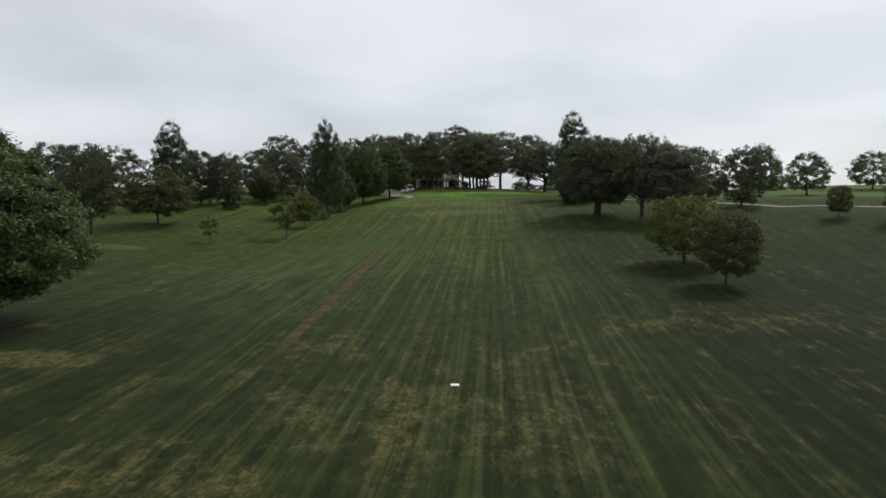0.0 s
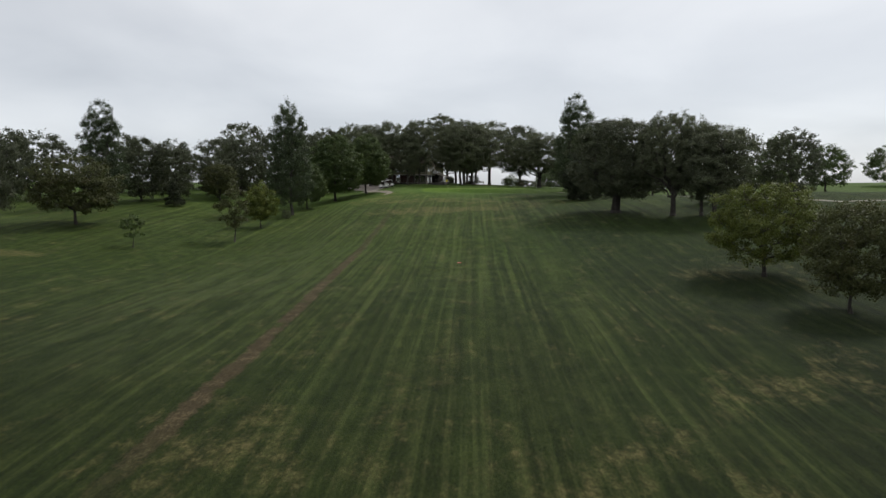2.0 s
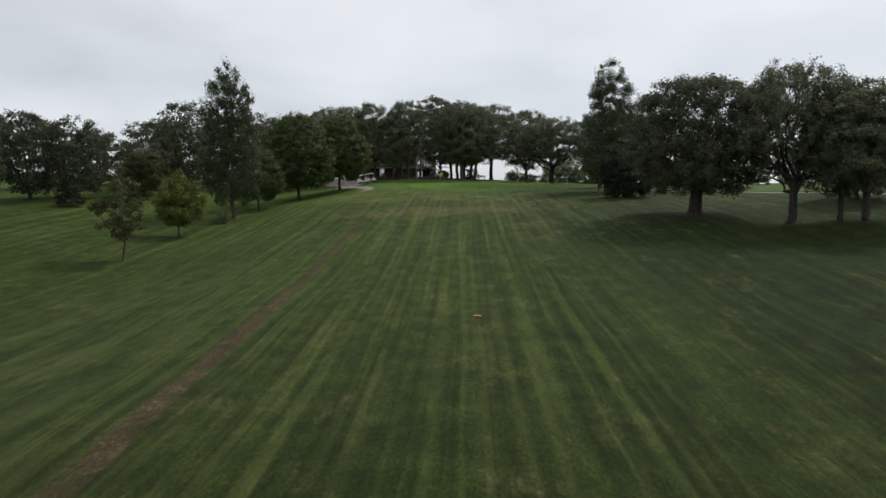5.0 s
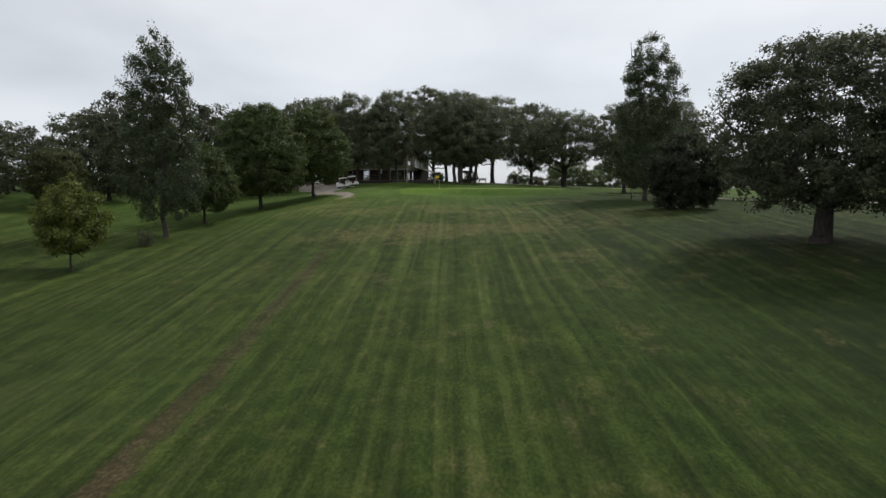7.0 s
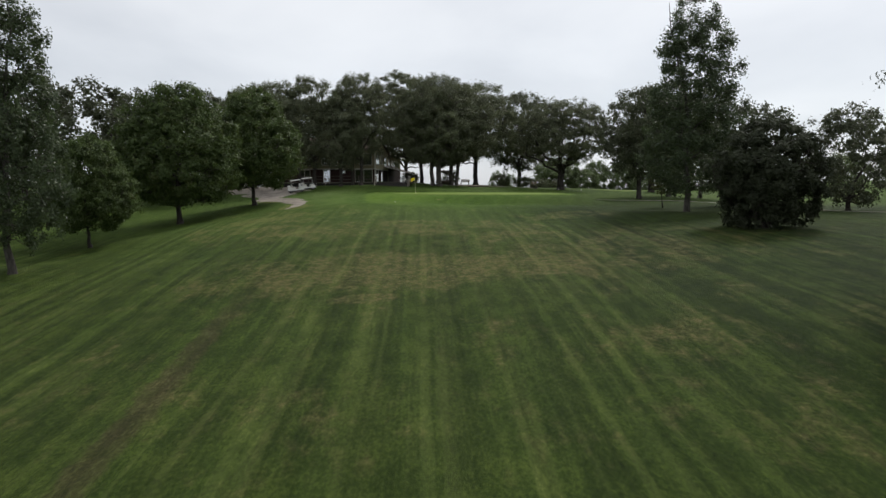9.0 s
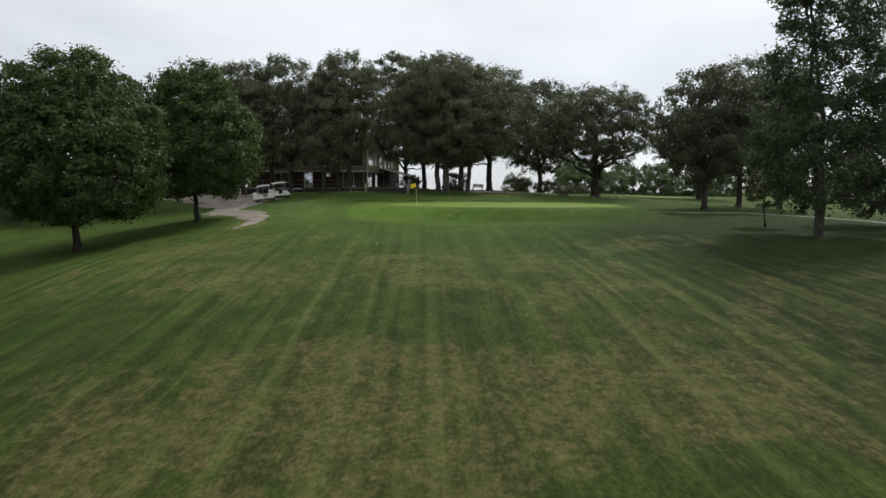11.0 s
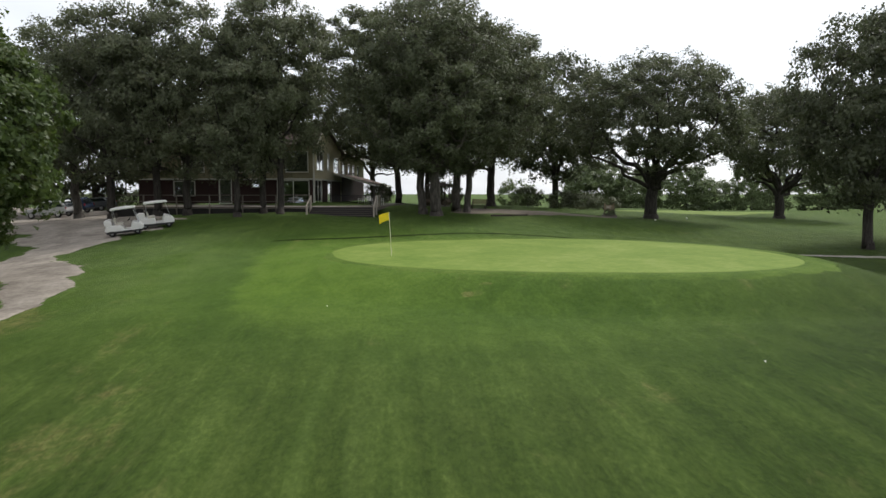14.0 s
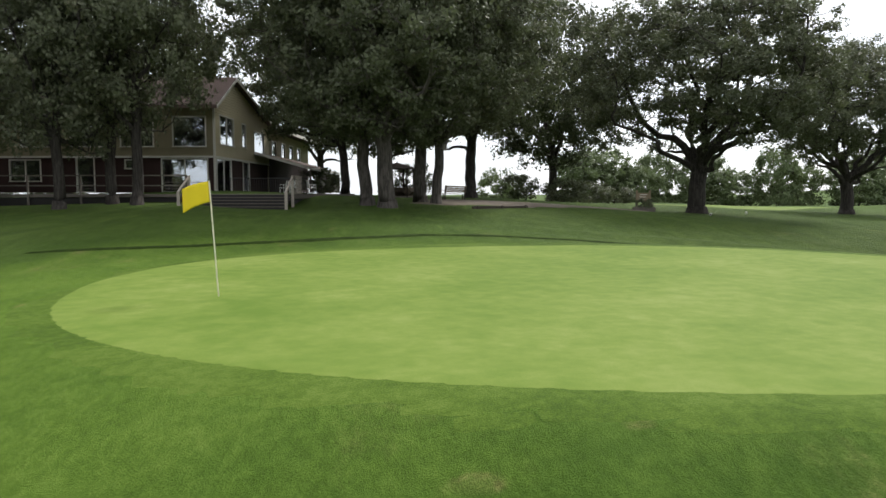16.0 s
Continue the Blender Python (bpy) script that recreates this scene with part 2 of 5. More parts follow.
for cx, cy, rx, ry, k in ((-4, 46, 26, 18, 0.55), (24, 58, 26, 11, 0.6), (2, 150, 20, 9, 1.12), (2, 168, 24, 9, 0.95), (-11, 174, 9, 10, 0.95), (20, 176, 9, 5, 0.8), (14, 152, 22, 9, 0.9), (-8, 182, 12, 16, 0.6), (14, 132, 22, 20, 0.45), (30, 88, 16, 14, 0.5), (16, 158, 26, 14, 0.75), (-6, 130, 10, 14, 0.5),
                          (-0.1, 143.6, 3.2, 1.6, 1.7), (9.7, 147.7, 2.4, 1.5, 1.6), (3.0, 172.0, 3.0, 1.4, 1.5), (0, 37, 18, 12, 0.75), (-14, 28, 12, 9, 0.72), (1.5, 154, 10, 5, 1.1), (-9, 181, 5, 8, 1.1), (-8.6, 192, 3.4, 4.5, 1.5), (-12.5, 203.5, 3.4, 7.0, 1.1),
                          (-51.5, 108, 8, 4.0, 1.7), (-28.5, 47, 8, 4, 1.4), (8.6, 192.0, 0.8, 0.4, 1.2), (3.3, 200.5, 0.5, 0.5, 1.2), (9.3, 192.7, 0.35, 0.2, 1.3), (10.9, 193.2, 0.25, 0.2, 1.3)):
    e = n.math("MULTIPLY", patch(n, cx, cy, rx, ry), k)
    dry_where = n.math("MAXIMUM", dry_where, e)
# longer, darker turf off the fairway to the east, oak shade put in its colour; pale streaks on the slope of the hollow
east_rough = n.math("MULTIPLY", n.step(n.math("ADD", xyz.outputs[0], n.math("MULTIPLY", n.noise(pos, 0.08, 3.0), 12.0)), 13.0, 31.0), n.step(xyz.outputs[1], 214.0, 188.0))
grass = n.mix(n.math("MULTIPLY", east_rough, 0.95), grass, n.mix(1.0, grass, (0.54, 0.62, 0.46), "MULTIPLY"))
grass = n.mix(patch(n, 15.0, 108.0, 14.0, 36.0), grass, n.mix(1.0, grass, (0.76, 0.83, 0.62), "MULTIPLY"))
grass = n.mix(patch(n, 20.0, 176.0, 13.0, 12.0), grass, n.mix(1.0, grass, (0.78, 0.84, 0.66), "MULTIPLY"))
pale = n.math("MULTIPLY", patch(n, -20.0, 92.0, 15.0, 46.0), n.step(n.noise(n.mapping(lines, (1.0, 0.22, 1)), 0.55, 4.0, 0.62), 0.38, 0.66))
grass = n.mix(n.math("MULTIPLY", pale, 0.60), grass, n.mix(0.5, n.mix(1.0, grass, (1.5, 1.5, 1.8), "MULTIPLY"), (0.120, 0.140, 0.075)))
apron = n.math("MULTIPLY", patch(n, 8.5, 199.5, 26.0, 19.0), 0.80)
grass = n.mix(apron, grass, n.ramp(tone, (0.12, (0.066, 0.122, 0.016)), (0.5, (0.108, 0.190, 0.030)), (0.88, (0.160, 0.245, 0.056))))
clot = n.math("ADD", n.math("MULTIPLY", n.noise(n.mapping(lines, (1, 0.7, 1)), 0.30, 3.0, 0.6, 0.4), 0.42), n.math("ADD", n.math("MULTIPLY", n.noise(n.mapping(lines, (1, 0.45, 1)), 1.3, 5.0, 0.7), 0.42), n.math("MULTIPLY", mow2, 0.16)))
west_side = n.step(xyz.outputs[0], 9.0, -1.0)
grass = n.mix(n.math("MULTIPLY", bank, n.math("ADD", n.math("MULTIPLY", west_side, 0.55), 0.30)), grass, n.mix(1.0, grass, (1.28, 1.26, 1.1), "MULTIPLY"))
# darker ring of rough, with the shade of the bank's side in its colour
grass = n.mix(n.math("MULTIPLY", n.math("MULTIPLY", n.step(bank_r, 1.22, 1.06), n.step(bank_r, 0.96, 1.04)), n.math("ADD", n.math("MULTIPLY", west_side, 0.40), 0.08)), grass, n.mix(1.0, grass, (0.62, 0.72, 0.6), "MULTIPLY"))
grass = n.mix(n.math("MULTIPLY", n.math("MULTIPLY", n.step(n.noise(pos, 0.55, 5.0, 0.65), 0.47, 0.64), near_green), 0.38), grass, n.mix(1.0, grass, (0.66, 0.76, 0.66), "MULTIPLY"))
thin = n.math("MULTIPLY", patch(n, -7.5, 204.0, 10.0, 18.0), n.step(n.noise(n.mapping(pos, (1, 0.5, 1)), 0.35, 4.0, 0.6), 0.30, 0.60))
grass = n.mix(n.math("MULTIPLY", thin, 0.55), grass, n.mix(0.4, n.mix(1.0, grass, (1.30, 1.22, 1.9), "MULTIPLY"), (0.150, 0.190, 0.105)))
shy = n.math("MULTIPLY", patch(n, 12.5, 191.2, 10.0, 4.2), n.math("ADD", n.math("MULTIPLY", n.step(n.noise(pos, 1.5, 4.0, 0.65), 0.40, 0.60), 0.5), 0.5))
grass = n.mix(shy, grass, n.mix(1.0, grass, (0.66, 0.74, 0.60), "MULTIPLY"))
tuft = n.noise(n.mapping(lines, (1, 0.7, 1)), 2.6, 5.0, 0.72)
dry = n.step(n.math("ADD", n.math("MULTIPLY", dry_where, 0.17), clot), 0.565, 0.71)
dry = n.math("MULTIPLY", dry, n.math("ADD", n.math("MULTIPLY", n.step(tuft, 0.42, 0.60), 0.75), 0.25))
straw = n.ramp(speck, (0.15, (0.076, 0.064, 0.028)), (0.85, (0.310, 0.252, 0.150)))
straw = n.mix(near_green, straw, n.mix(1.0, straw, (1.25, 1.36, 1.2), "MULTIPLY"))
grass = n.mix(n.math("MULTIPLY", dry, 0.62), grass, straw)
# the worn wheel rut
wob = n.noise(n.mapping(pos, (0.0, 0.06, 0)), 1.0, 2.0)
centre = n.math("ADD", n.math("MULTIPLY", n.math("SUBTRACT", xyz.outputs[1], 60.0), 0.056), n.math("ADD", n.math("MULTIPLY", wob, 0.8), -11.5))
off = n.math("ABSOLUTE", n.math("SUBTRACT", xyz.outputs[0], centre))
wide = n.math("ADD", n.math("MULTIPLY", n.noise(pos, 0.9, 5.0, 0.7), 1.2), -0.14)
rut = n.math("MULTIPLY", n.step(n.math("SUBTRACT", wide, off), -0.22, 0.10), n.math("MULTIPLY", n.step(xyz.outputs[1], 44.0, 56.0), n.math("ADD", n.math("MULTIPLY", n.step(xyz.outputs[1], 122.0, 100.0), 0.55), n.math("MULTIPLY", n.step(xyz.outputs[1], 152.0, 136.0), 0.45))))
rut = n.math("MULTIPLY", rut, n.step(n.noise(pos, 0.45, 6.0, 0.72), 0.24, 0.48))
mud = n.ramp(n.math("ADD", n.math("MULTIPLY", fine, 0.6), n.math("MULTIPLY", n.noise(pos, 0.8, 4.0, 0.65), 0.4)), (0.34, (0.034, 0.025, 0.017)), (0.52, (0.088, 0.064, 0.046)), (0.66, (0.210, 0.155, 0.120)))
grass = n.mix(n.math("MULTIPLY", rut, 0.9), grass, mud)
grass = n.mix(1.0, grass, (0.735, 0.755, 0.53), "MULTIPLY")
relief = speck
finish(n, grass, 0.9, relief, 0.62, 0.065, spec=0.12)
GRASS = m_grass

m_green, n = material("putting_green_turf")
pos = place(n)
t1, t2, t3 = n.noise(pos, 0.35, 3.0), n.noise(pos, 3.0, 4.0), n.noise(pos, 60.0, 3.0)
t = n.math("ADD", n.math("MULTIPLY", t1, 0.45), n.math("ADD", n.math("MULTIPLY", t2, 0.35), n.math("MULTIPLY", t3, 0.2)))
finish(n, n.ramp(t, (0.36, (0.094, 0.156, 0.020)), (0.52, (0.142, 0.200, 0.036)), (0.66, (0.192, 0.240, 0.062))), 0.85, t3, 0.2, 0.01, spec=0.12)
GREEN_TURF = m_green


def dirt_material(name, dark, lite, scale=1.4):
    m, n = material(name)
    p = place(n)
    a, b, c = n.noise(p, scale, 6.0, 0.65), n.noise(p, scale * 9, 5.0, 0.7), n.noise(p, 70.0, 2.0)
    k = n.math("ADD", n.math("MULTIPLY", a, 0.5), n.math("ADD", n.math("MULTIPLY", b, 0.3), n.math("MULTIPLY", c, 0.2)))
    finish(n, n.ramp(k, (0.32, dark), (0.66, lite)), 0.95, k, 0.6, 0.04, spec=0.15)
    return m


GRAVEL = dirt_material("pale_crushed_gravel", (0.072, 0.060, 0.047), (0.43, 0.385, 0.335), 0.50)
MULCH = dirt_material("brown_bare_earth", (0.055, 0.042, 0.032), (0.16, 0.13, 0.10))
EARTH = dirt_material("grey_brown_trodden_earth", (0.085, 0.070, 0.055), (0.24, 0.205, 0.165), 0.8)
PATH_PALE = dirt_material("pale_concrete_cart_path", (0.20, 0.185, 0.155), (0.38, 0.355, 0.31), 0.6)
WHITE = plain("white_cart_plastic", (0.78, 0.77, 0.74), 0.35, 9.0, 0.10, 0.05)
CREAM = plain("cream_vinyl", (0.66, 0.62, 0.55), 0.5)
BLACK = plain("black_rubber", (0.018, 0.018, 0.019), 0.85)
DARKP = plain("dark_plastic", (0.03, 0.03, 0.032), 0.6)
STEEL = plain("brushed_steel", (0.45, 0.45, 0.46), 0.35, 30, 0.15, 0.05, 1.0)
CHROME = plain("wheel_rim_metal", (0.62, 0.62, 0.63), 0.3, 20, 0.1, 0.05, 0.9)
YELLOW = plain("yellow_flag_cloth", (0.78, 0.60, 0.02), 0.8, 40, 0.12, 0.1)
POLE = plain("pale_fibreglass_pole", (0.72, 0.68, 0.52), 0.4)
# one siding in two tans: gable light and wall shade put into the colour
TAN = plain("lit_tan_clapboard_paint", (0.50, 0.44, 0.295), 0.75, 12, 0.18, 0.25)
TAN_SHADE = plain("shaded_tan_wall_paint", (0.24, 0.21, 0.13), 0.8, 10, 0.2, 0.2)
TRIM = plain("off_white_trim_paint", (0.58, 0.56, 0.50), 0.6, 14, 0.14, 0.1)
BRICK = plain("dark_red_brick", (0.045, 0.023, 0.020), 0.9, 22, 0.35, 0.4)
SHINGLE = plain("brown_roof_shingle", (0.12, 0.085, 0.072), 0.95, 7, 0.35, 0.5)
WOOD_GREY = plain("weathered_grey_wood", (0.155, 0.135, 0.115), 0.85, 11, 0.3, 0.35)
WOOD_PALE = plain("pale_weathered_wood", (0.36, 0.32, 0.27), 0.85, 11, 0.25, 0.3)
WOOD_DARK = plain("dark_stained_wood", (0.055, 0.042, 0.034), 0.8, 12, 0.3, 0.3)
WOOD_TAN = plain("weathered_tan_wood", (0.21, 0.165, 0.105), 0.75, 12, 0.25, 0.3)
# near black, standing in for shade inside rooms and under the deck
NEAR_BLACK = plain("near_black_fill", (0.03, 0.028, 0.026), 0.9)
PALE_BACK = plain("pale_window_back", (0.70, 0.70, 0.70), 0.8)
CAR_WHITE = plain("silver_white_car_paint", (0.62, 0.63, 0.65), 0.25, 3, 0.06, 0.0, 0.2, 0.6)
CAR_BLUE = plain("dark_blue_car_paint", (0.03, 0.05, 0.10), 0.25, 3, 0.1, 0.0, 0.2, 0.6)
CAR_GREY = plain("grey_car_paint", (0.20, 0.21, 0.22), 0.25, 3, 0.08, 0.0, 0.3, 0.6)
RED = plain("orange_red_marker_paint", (0.55, 0.13, 0.08), 0.6)
TAIL = plain("red_tail_lamp", (0.35, 0.02, 0.02), 0.25)

m, n = material("window_glass")
g = n.add("ShaderNodeBsdfPrincipled", {"Base Color": (0.75, 0.80, 0.84, 1), "Roughness": 0.02, "Metallic": 0.0, "Specular IOR Level": 0.9, "Transmission Weight": 1.0, "IOR": 1.6})
h = n.add("ShaderNodeBsdfGlossy", {"Color": (0.86, 0.90, 0.95, 1), "Roughness": 0.015})
mx = n.add("ShaderNodeMixShader", {0: 0.34, 1: g.outputs[0], 2: h.outputs[0]})
n.add("ShaderNodeOutputMaterial", {0: mx.outputs[0]})
GLASS = m
m, n = material("dark_car_glass")
g = n.add("ShaderNodeBsdfPrincipled", {"Base Color": (0.02, 0.025, 0.03, 1), "Roughness": 0.05, "Specular IOR Level": 0.8})
n.add("ShaderNodeOutputMaterial", {0: g.outputs[0]})
CAR_GLASS = m

# ---------------------------------------------------------------- the ground
KNOT_Y = (0, 40, 80, 110, 140, 170, 200, 235, 270, 310)
SPINE = (-4.2, -3.0, -0.7, 1.05, 3.85, 6.6, 8.8, 11.15, 10.7, 7.8)      # height along the fairway
DIP = (1.2, 0.4, -0.95, -2.1, -2.45, -2.5, -2.5, -1.6, -0.7, 0.0)          # the hollow on the west side
EAST = (0.2, 0.25, 0.8, 2.2, 2.05, 0.5, -0.75, -1.4, -0.75, -0.6)         # rise or fall per 30 m to the east
GREEN_MID, GREEN_R = (14.9, 201.88), (11.3, 8.76)


def spline(values, y):
    k, v = np.array(KNOT_Y, float), np.array(values, float)
    y = np.clip(y, k[0], k[-1])
    i = np.clip(np.searchsorted(k, y, side="right") - 1, 0, len(k) - 2)
    lo, hi = np.maximum(np.arange(len(k)) - 1, 0), np.minimum(np.arange(len(k)) + 1, len(k) - 1)
    slope = (v[hi] - v[lo]) / (k[hi] - k[lo])
    h = k[i + 1] - k[i]
    t = (y - k[i]) / h
    return (2 * t**3 - 3 * t**2 + 1) * v[i] + (t**3 - 2 * t**2 + t) * h * slope[i] + (3 * t**2 - 2 * t**3) * v[i + 1] + (t**3 - t**2) * h * slope[i + 1]


def smooth(u):
    u = np.clip(u, 0, 1)
    return u * u * (3 - 2 * u)


def green_r(x, y):
    """1 on the edge of the putting green, less inside."""
    a, b = np.abs((x - GREEN_MID[0]) / GREEN_R[0]), np.abs((y - GREEN_MID[1] + 0.10 * (x - 13)) / GREEN_R[1])
    ang = np.arctan2(y - GREEN_MID[1], x - GREEN_MID[0])
    return (a**2.3 + b**2.3) ** (1 / 2.3) * (1 + 0.03 * np.sin(3 * ang + 1.0))


def ground_z(x, y):
    x, y = np.asarray(x, float), np.asarray(y, float)
    z = spline(SPINE, y) + spline(DIP, y) * np.exp(-(((x + 28) / 15) ** 2))
    z = z + spline(EAST, y) * (np.sqrt(np.clip(x, 0, 70) ** 2 + 64) - 8) / 30
    z = z + 7.5 * np.exp(-(((x - 225) / 95) ** 2) - ((y - 375) / 110) ** 2)
    z = z + 0.07 * np.sin(x * 0.31 + 1.3 * np.sin(y * 0.11)) + 0.06 * np.sin(y * 0.27 + x * 0.13)
    z = z - 0.45 * np.exp(-(((x - 30) / 9) ** 2) - ((y - 212) / 7) ** 2)
    z = z - 0.38 * np.exp(-(((x + 12.5) / 9) ** 2) - ((y - 217.5) / 8) ** 2)
    z = z - 0.30 * np.exp(-(((x - 5.5) / 4.5) ** 2) - ((y - 225.0) / 3.0) ** 2)
    z = z + 0.07 * np.sin(2.2 * y + 0.75 * x) * np.exp(-(((x - 24) / 7) ** 2) - ((y - 214) / 4) ** 2)
    k = smooth((1.5 - green_r(x, y)) / 0.48)
    return z * (1 - k) + (9.2 + 0.012 * (y - 201.5)) * k


def mesh_object(name, verts, faces, mat, parent=None, label="", smooth_shade=True):
    me = bpy.data.meshes.new(name)
    verts, faces = np.asarray(verts, np.float32), np.asarray(faces, np.int32)
    k = faces.shape[1]
    me.vertices.add(len(verts))
    me.vertices.foreach_set("co", verts.ravel())
    me.loops.add(faces.size)
    me.loops.foreach_set("vertex_index", faces.ravel())
    me.polygons.add(len(faces))
    me.polygons.foreach_set("loop_start", np.arange(0, faces.size, k, dtype=np.int32))
    me.polygons.foreach_set("use_smooth", np.full(len(faces), smooth_shade))
    me.update(calc_edges=True)
    me.materials.append(mat)
    ob = new(name, me)
    ob.parent = parent
    if label:
        ob["label"] = label
    return ob


def part(name, bm, mat, parent=None, label="", bevel=0.0):
    """Links a bmesh as one mesh object under a thing or a part."""
    if bevel:
        bmesh.ops.bevel(bm, geom=list(bm.edges), offset=bevel, segments=1, affect="EDGES", clamp_overlap=True)
    me = bpy.data.meshes.new(name)
    bm.to_mesh(me)
    bm.free()
    me.materials.append(mat)
    ob = new(name, me)
    ob.parent = parent
    if label:
        ob["label"] = label
    return ob


def growing(lo, hi, step, far):
    """Even steps between lo and hi, then ever wider ones out to far."""
    mid = list(np.arange(lo, hi + 0.01, step))
    out, s, v = [], step, hi
    while v < far:
        s *= 1.3
        v += s
        out.append(v)
    low, s, v = [], step, lo
    while v > -far:
        s *= 1.3
        v -= s
        low.append(v)
    return np.array(low[::-1] + mid + out)


gx, gy = growing(-75, 87, 1.5, 2600), growing(-10, 275, 1.5, 2600)
gx, gy = np.unique(np.r_[gx, np.arange(-21, 33, 0.45)]), np.unique(np.r_[gy, np.arange(186, 228, 0.45)])
GX, GY = np.meshgrid(gx, gy)
idx = np.arange(GX.size).reshape(GX.shape)
quads = np.stack([idx[:-1, :-1], idx[:-1, 1:], idx[1:, 1:], idx[1:, :-1]], -1).reshape(-1, 4)
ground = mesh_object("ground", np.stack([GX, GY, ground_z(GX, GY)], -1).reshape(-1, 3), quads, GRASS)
tagged(ground, "mown grass hillside with mowing lines and dry patches", "ground", kind="structure")


def sheet(name, inside, x0, x1, y0, y1, step, mat, lift, label, category, crisp=12):
    """A thin sheet on the ground, where inside(x, y) is below 1, with its ragged rim drawn in."""
    xs, ys = np.arange(x0, x1 + step, step), np.arange(y0, y1 + step, step)
    X, Y = np.meshgrid(xs, ys)
    r = inside(X, Y)
    Z = ground_z(X, Y) + lift * np.clip((1.0 - r) * crisp, -1.0, 1.0)
    ids = np.arange(X.size).reshape(X.shape)
    q = np.stack([ids[:-1, :-1], ids[:-1, 1:], ids[1:, 1:], ids[1:, :-1]], -1).reshape(-1, 4)
    keep = (r.reshape(-1)[q] < 1.06).any(axis=1)
    q = q[keep]
    used = np.unique(q)
    back = np.full(X.size, -1)
    back[used] = np.arange(len(used))
    ob = mesh_object(name, np.stack([X, Y, Z], -1).reshape(-1, 3)[used], back[q], mat)
    return tagged(ob, label, category, kind="structure")


sheet("putting_green", green_r, 1.5, 28.5, 191.5, 212.5, 0.2, GREEN_TURF, 0.022, "smooth closely mown pale putting green on a raised bank", "putting green", 60)


def wobble(x, y, s=1.0, k=0.35):
    return k * (np.sin(x * 1.3 * s + 2 * np.sin(y * 0.7 * s)) + np.sin(y * 1.7 * s + 1.5 * np.sin(x * 0.9 * s)) + 0.6 * np.sin(3.1 * s * (x + y)))


def lip_y(x):
    """The line of the lip of longer grass behind the green."""
    return np.interp(x, (-1, 1, 2.5, 4, 6, 9, 12, 15, 18, 21, 24, 27), (209.5, 209.75, 209.95, 210.35, 211.2, 212.3, 213.25, 213.65, 213.5, 212.5, 210.4, 207.0))


m_collar, n = material("collar_turf")
pos = place(n)
t0, t1, t3 = n.noise(pos, 0.5, 4.0, 0.6), n.noise(pos, 6.0, 5.0, 0.7), n.noise(pos, 50.0, 3.0)
t = n.math("ADD", n.math("MULTIPLY", n.step(t0, 0.3, 0.7), 0.35), n.math("ADD", n.math("MULTIPLY", n.step(t1, 0.3, 0.7), 0.3), n.math("MULTIPLY", n.step(t3, 0.3, 0.7), 0.35)))
finish(n, n.ramp(t, (0.15, (0.036, 0.072, 0.006)), (0.5, (0.066, 0.114, 0.011)), (0.85, (0.100, 0.150, 0.024))), 0.9, t3, 0.5, 0.03, spec=0.12)
sheet("green_collar", lambda x, y: green_r(x, y) / (1.025 + 0.08 * np.clip((x - 5.5) / 4.0, 0, 1)) + wobble(x, y, 0.6, 0.014) + wobble(y, x, 2.7, 0.005), 0.0, 30.0, 190.0, 214.0, 0.18, m_collar, 0.010, "narrow collar of slightly longer grass round the putting green", "collar", 30)
# longer grass of the lip, its shadowed front face put in as dark colour
m_fringe, n = material("shadowed_lip_grass")
pos = place(n)
t1, t3 = n.noise(pos, 3.0, 4.0), n.noise(pos, 40.0, 3.0)
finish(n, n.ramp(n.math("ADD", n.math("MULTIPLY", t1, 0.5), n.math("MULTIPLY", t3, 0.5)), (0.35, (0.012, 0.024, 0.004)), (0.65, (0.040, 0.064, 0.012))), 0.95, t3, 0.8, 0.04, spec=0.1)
sheet("rough_fringe", lambda x, y: np.abs(y - lip_y(x)) / 0.14 + np.clip((1.5 - x) / 2.5, 0, 2) + wobble(x, y, 2.0, 0.20), -1.0, 27.0, 206.0, 215.0, 0.06, m_fringe, 0.05, "lip of longer grass behind the collar, its shadowed face coloured dark", "grass edge", 2)


def strip(points, half):
    """A band round a broken line: below 1 inside. half gives the half width at each point."""
    p = np.array(points, float)

    def inside(x, y):
        best = np.full(np.shape(x), 9.0)
        for (a, b), (ha, hb) in zip(zip(p[:-1], p[1:]), zip(half[:-1], half[1:])):
            d = b - a
            t = np.clip(((x - a[0]) * d[0] + (y - a[1]) * d[1]) / (d @ d), 0, 1)
            best = np.minimum(best, np.hypot(x - a[0] - t * d[0], y - a[1] - t * d[1]) / (ha + (hb - ha) * t))
        return best + wobble(x, y, 0.7, 0.14) + wobble(y, x, 2.1, 0.05) + wobble(x, y, 5.3, 0.035)
    return inside


sheet("gravel_path", strip([(-9.4, 190.6), (-8.7, 192.4), (-8.2, 195), (-9.3, 199), (-10.3, 202.5), (-13.2, 206.5), (-14.3, 210), (-13.7, 215), (-14.4, 221), (-16.5, 228), (-21, 238), (-34, 252)], [0.22, 0.40, 0.8, 1.35, 1.7, 1.6, 1.7, 2.5, 4.6, 6.2, 7.5, 12.0]), -50, -4, 188, 266, 0.21, GRAVEL, 0.03,
      "pale worn gravel path running up to a parking area", "path", 10)
sheet("dirt_road", strip([(15.5, 229.5), (19.5, 232.5), (24, 232.0), (28.0, 229.0)], [1.4, 4.0, 4.2, 0.9]), 11, 33, 223, 241, 0.22, EARTH, 0.03, "bare brown earth track under the trees", "path")
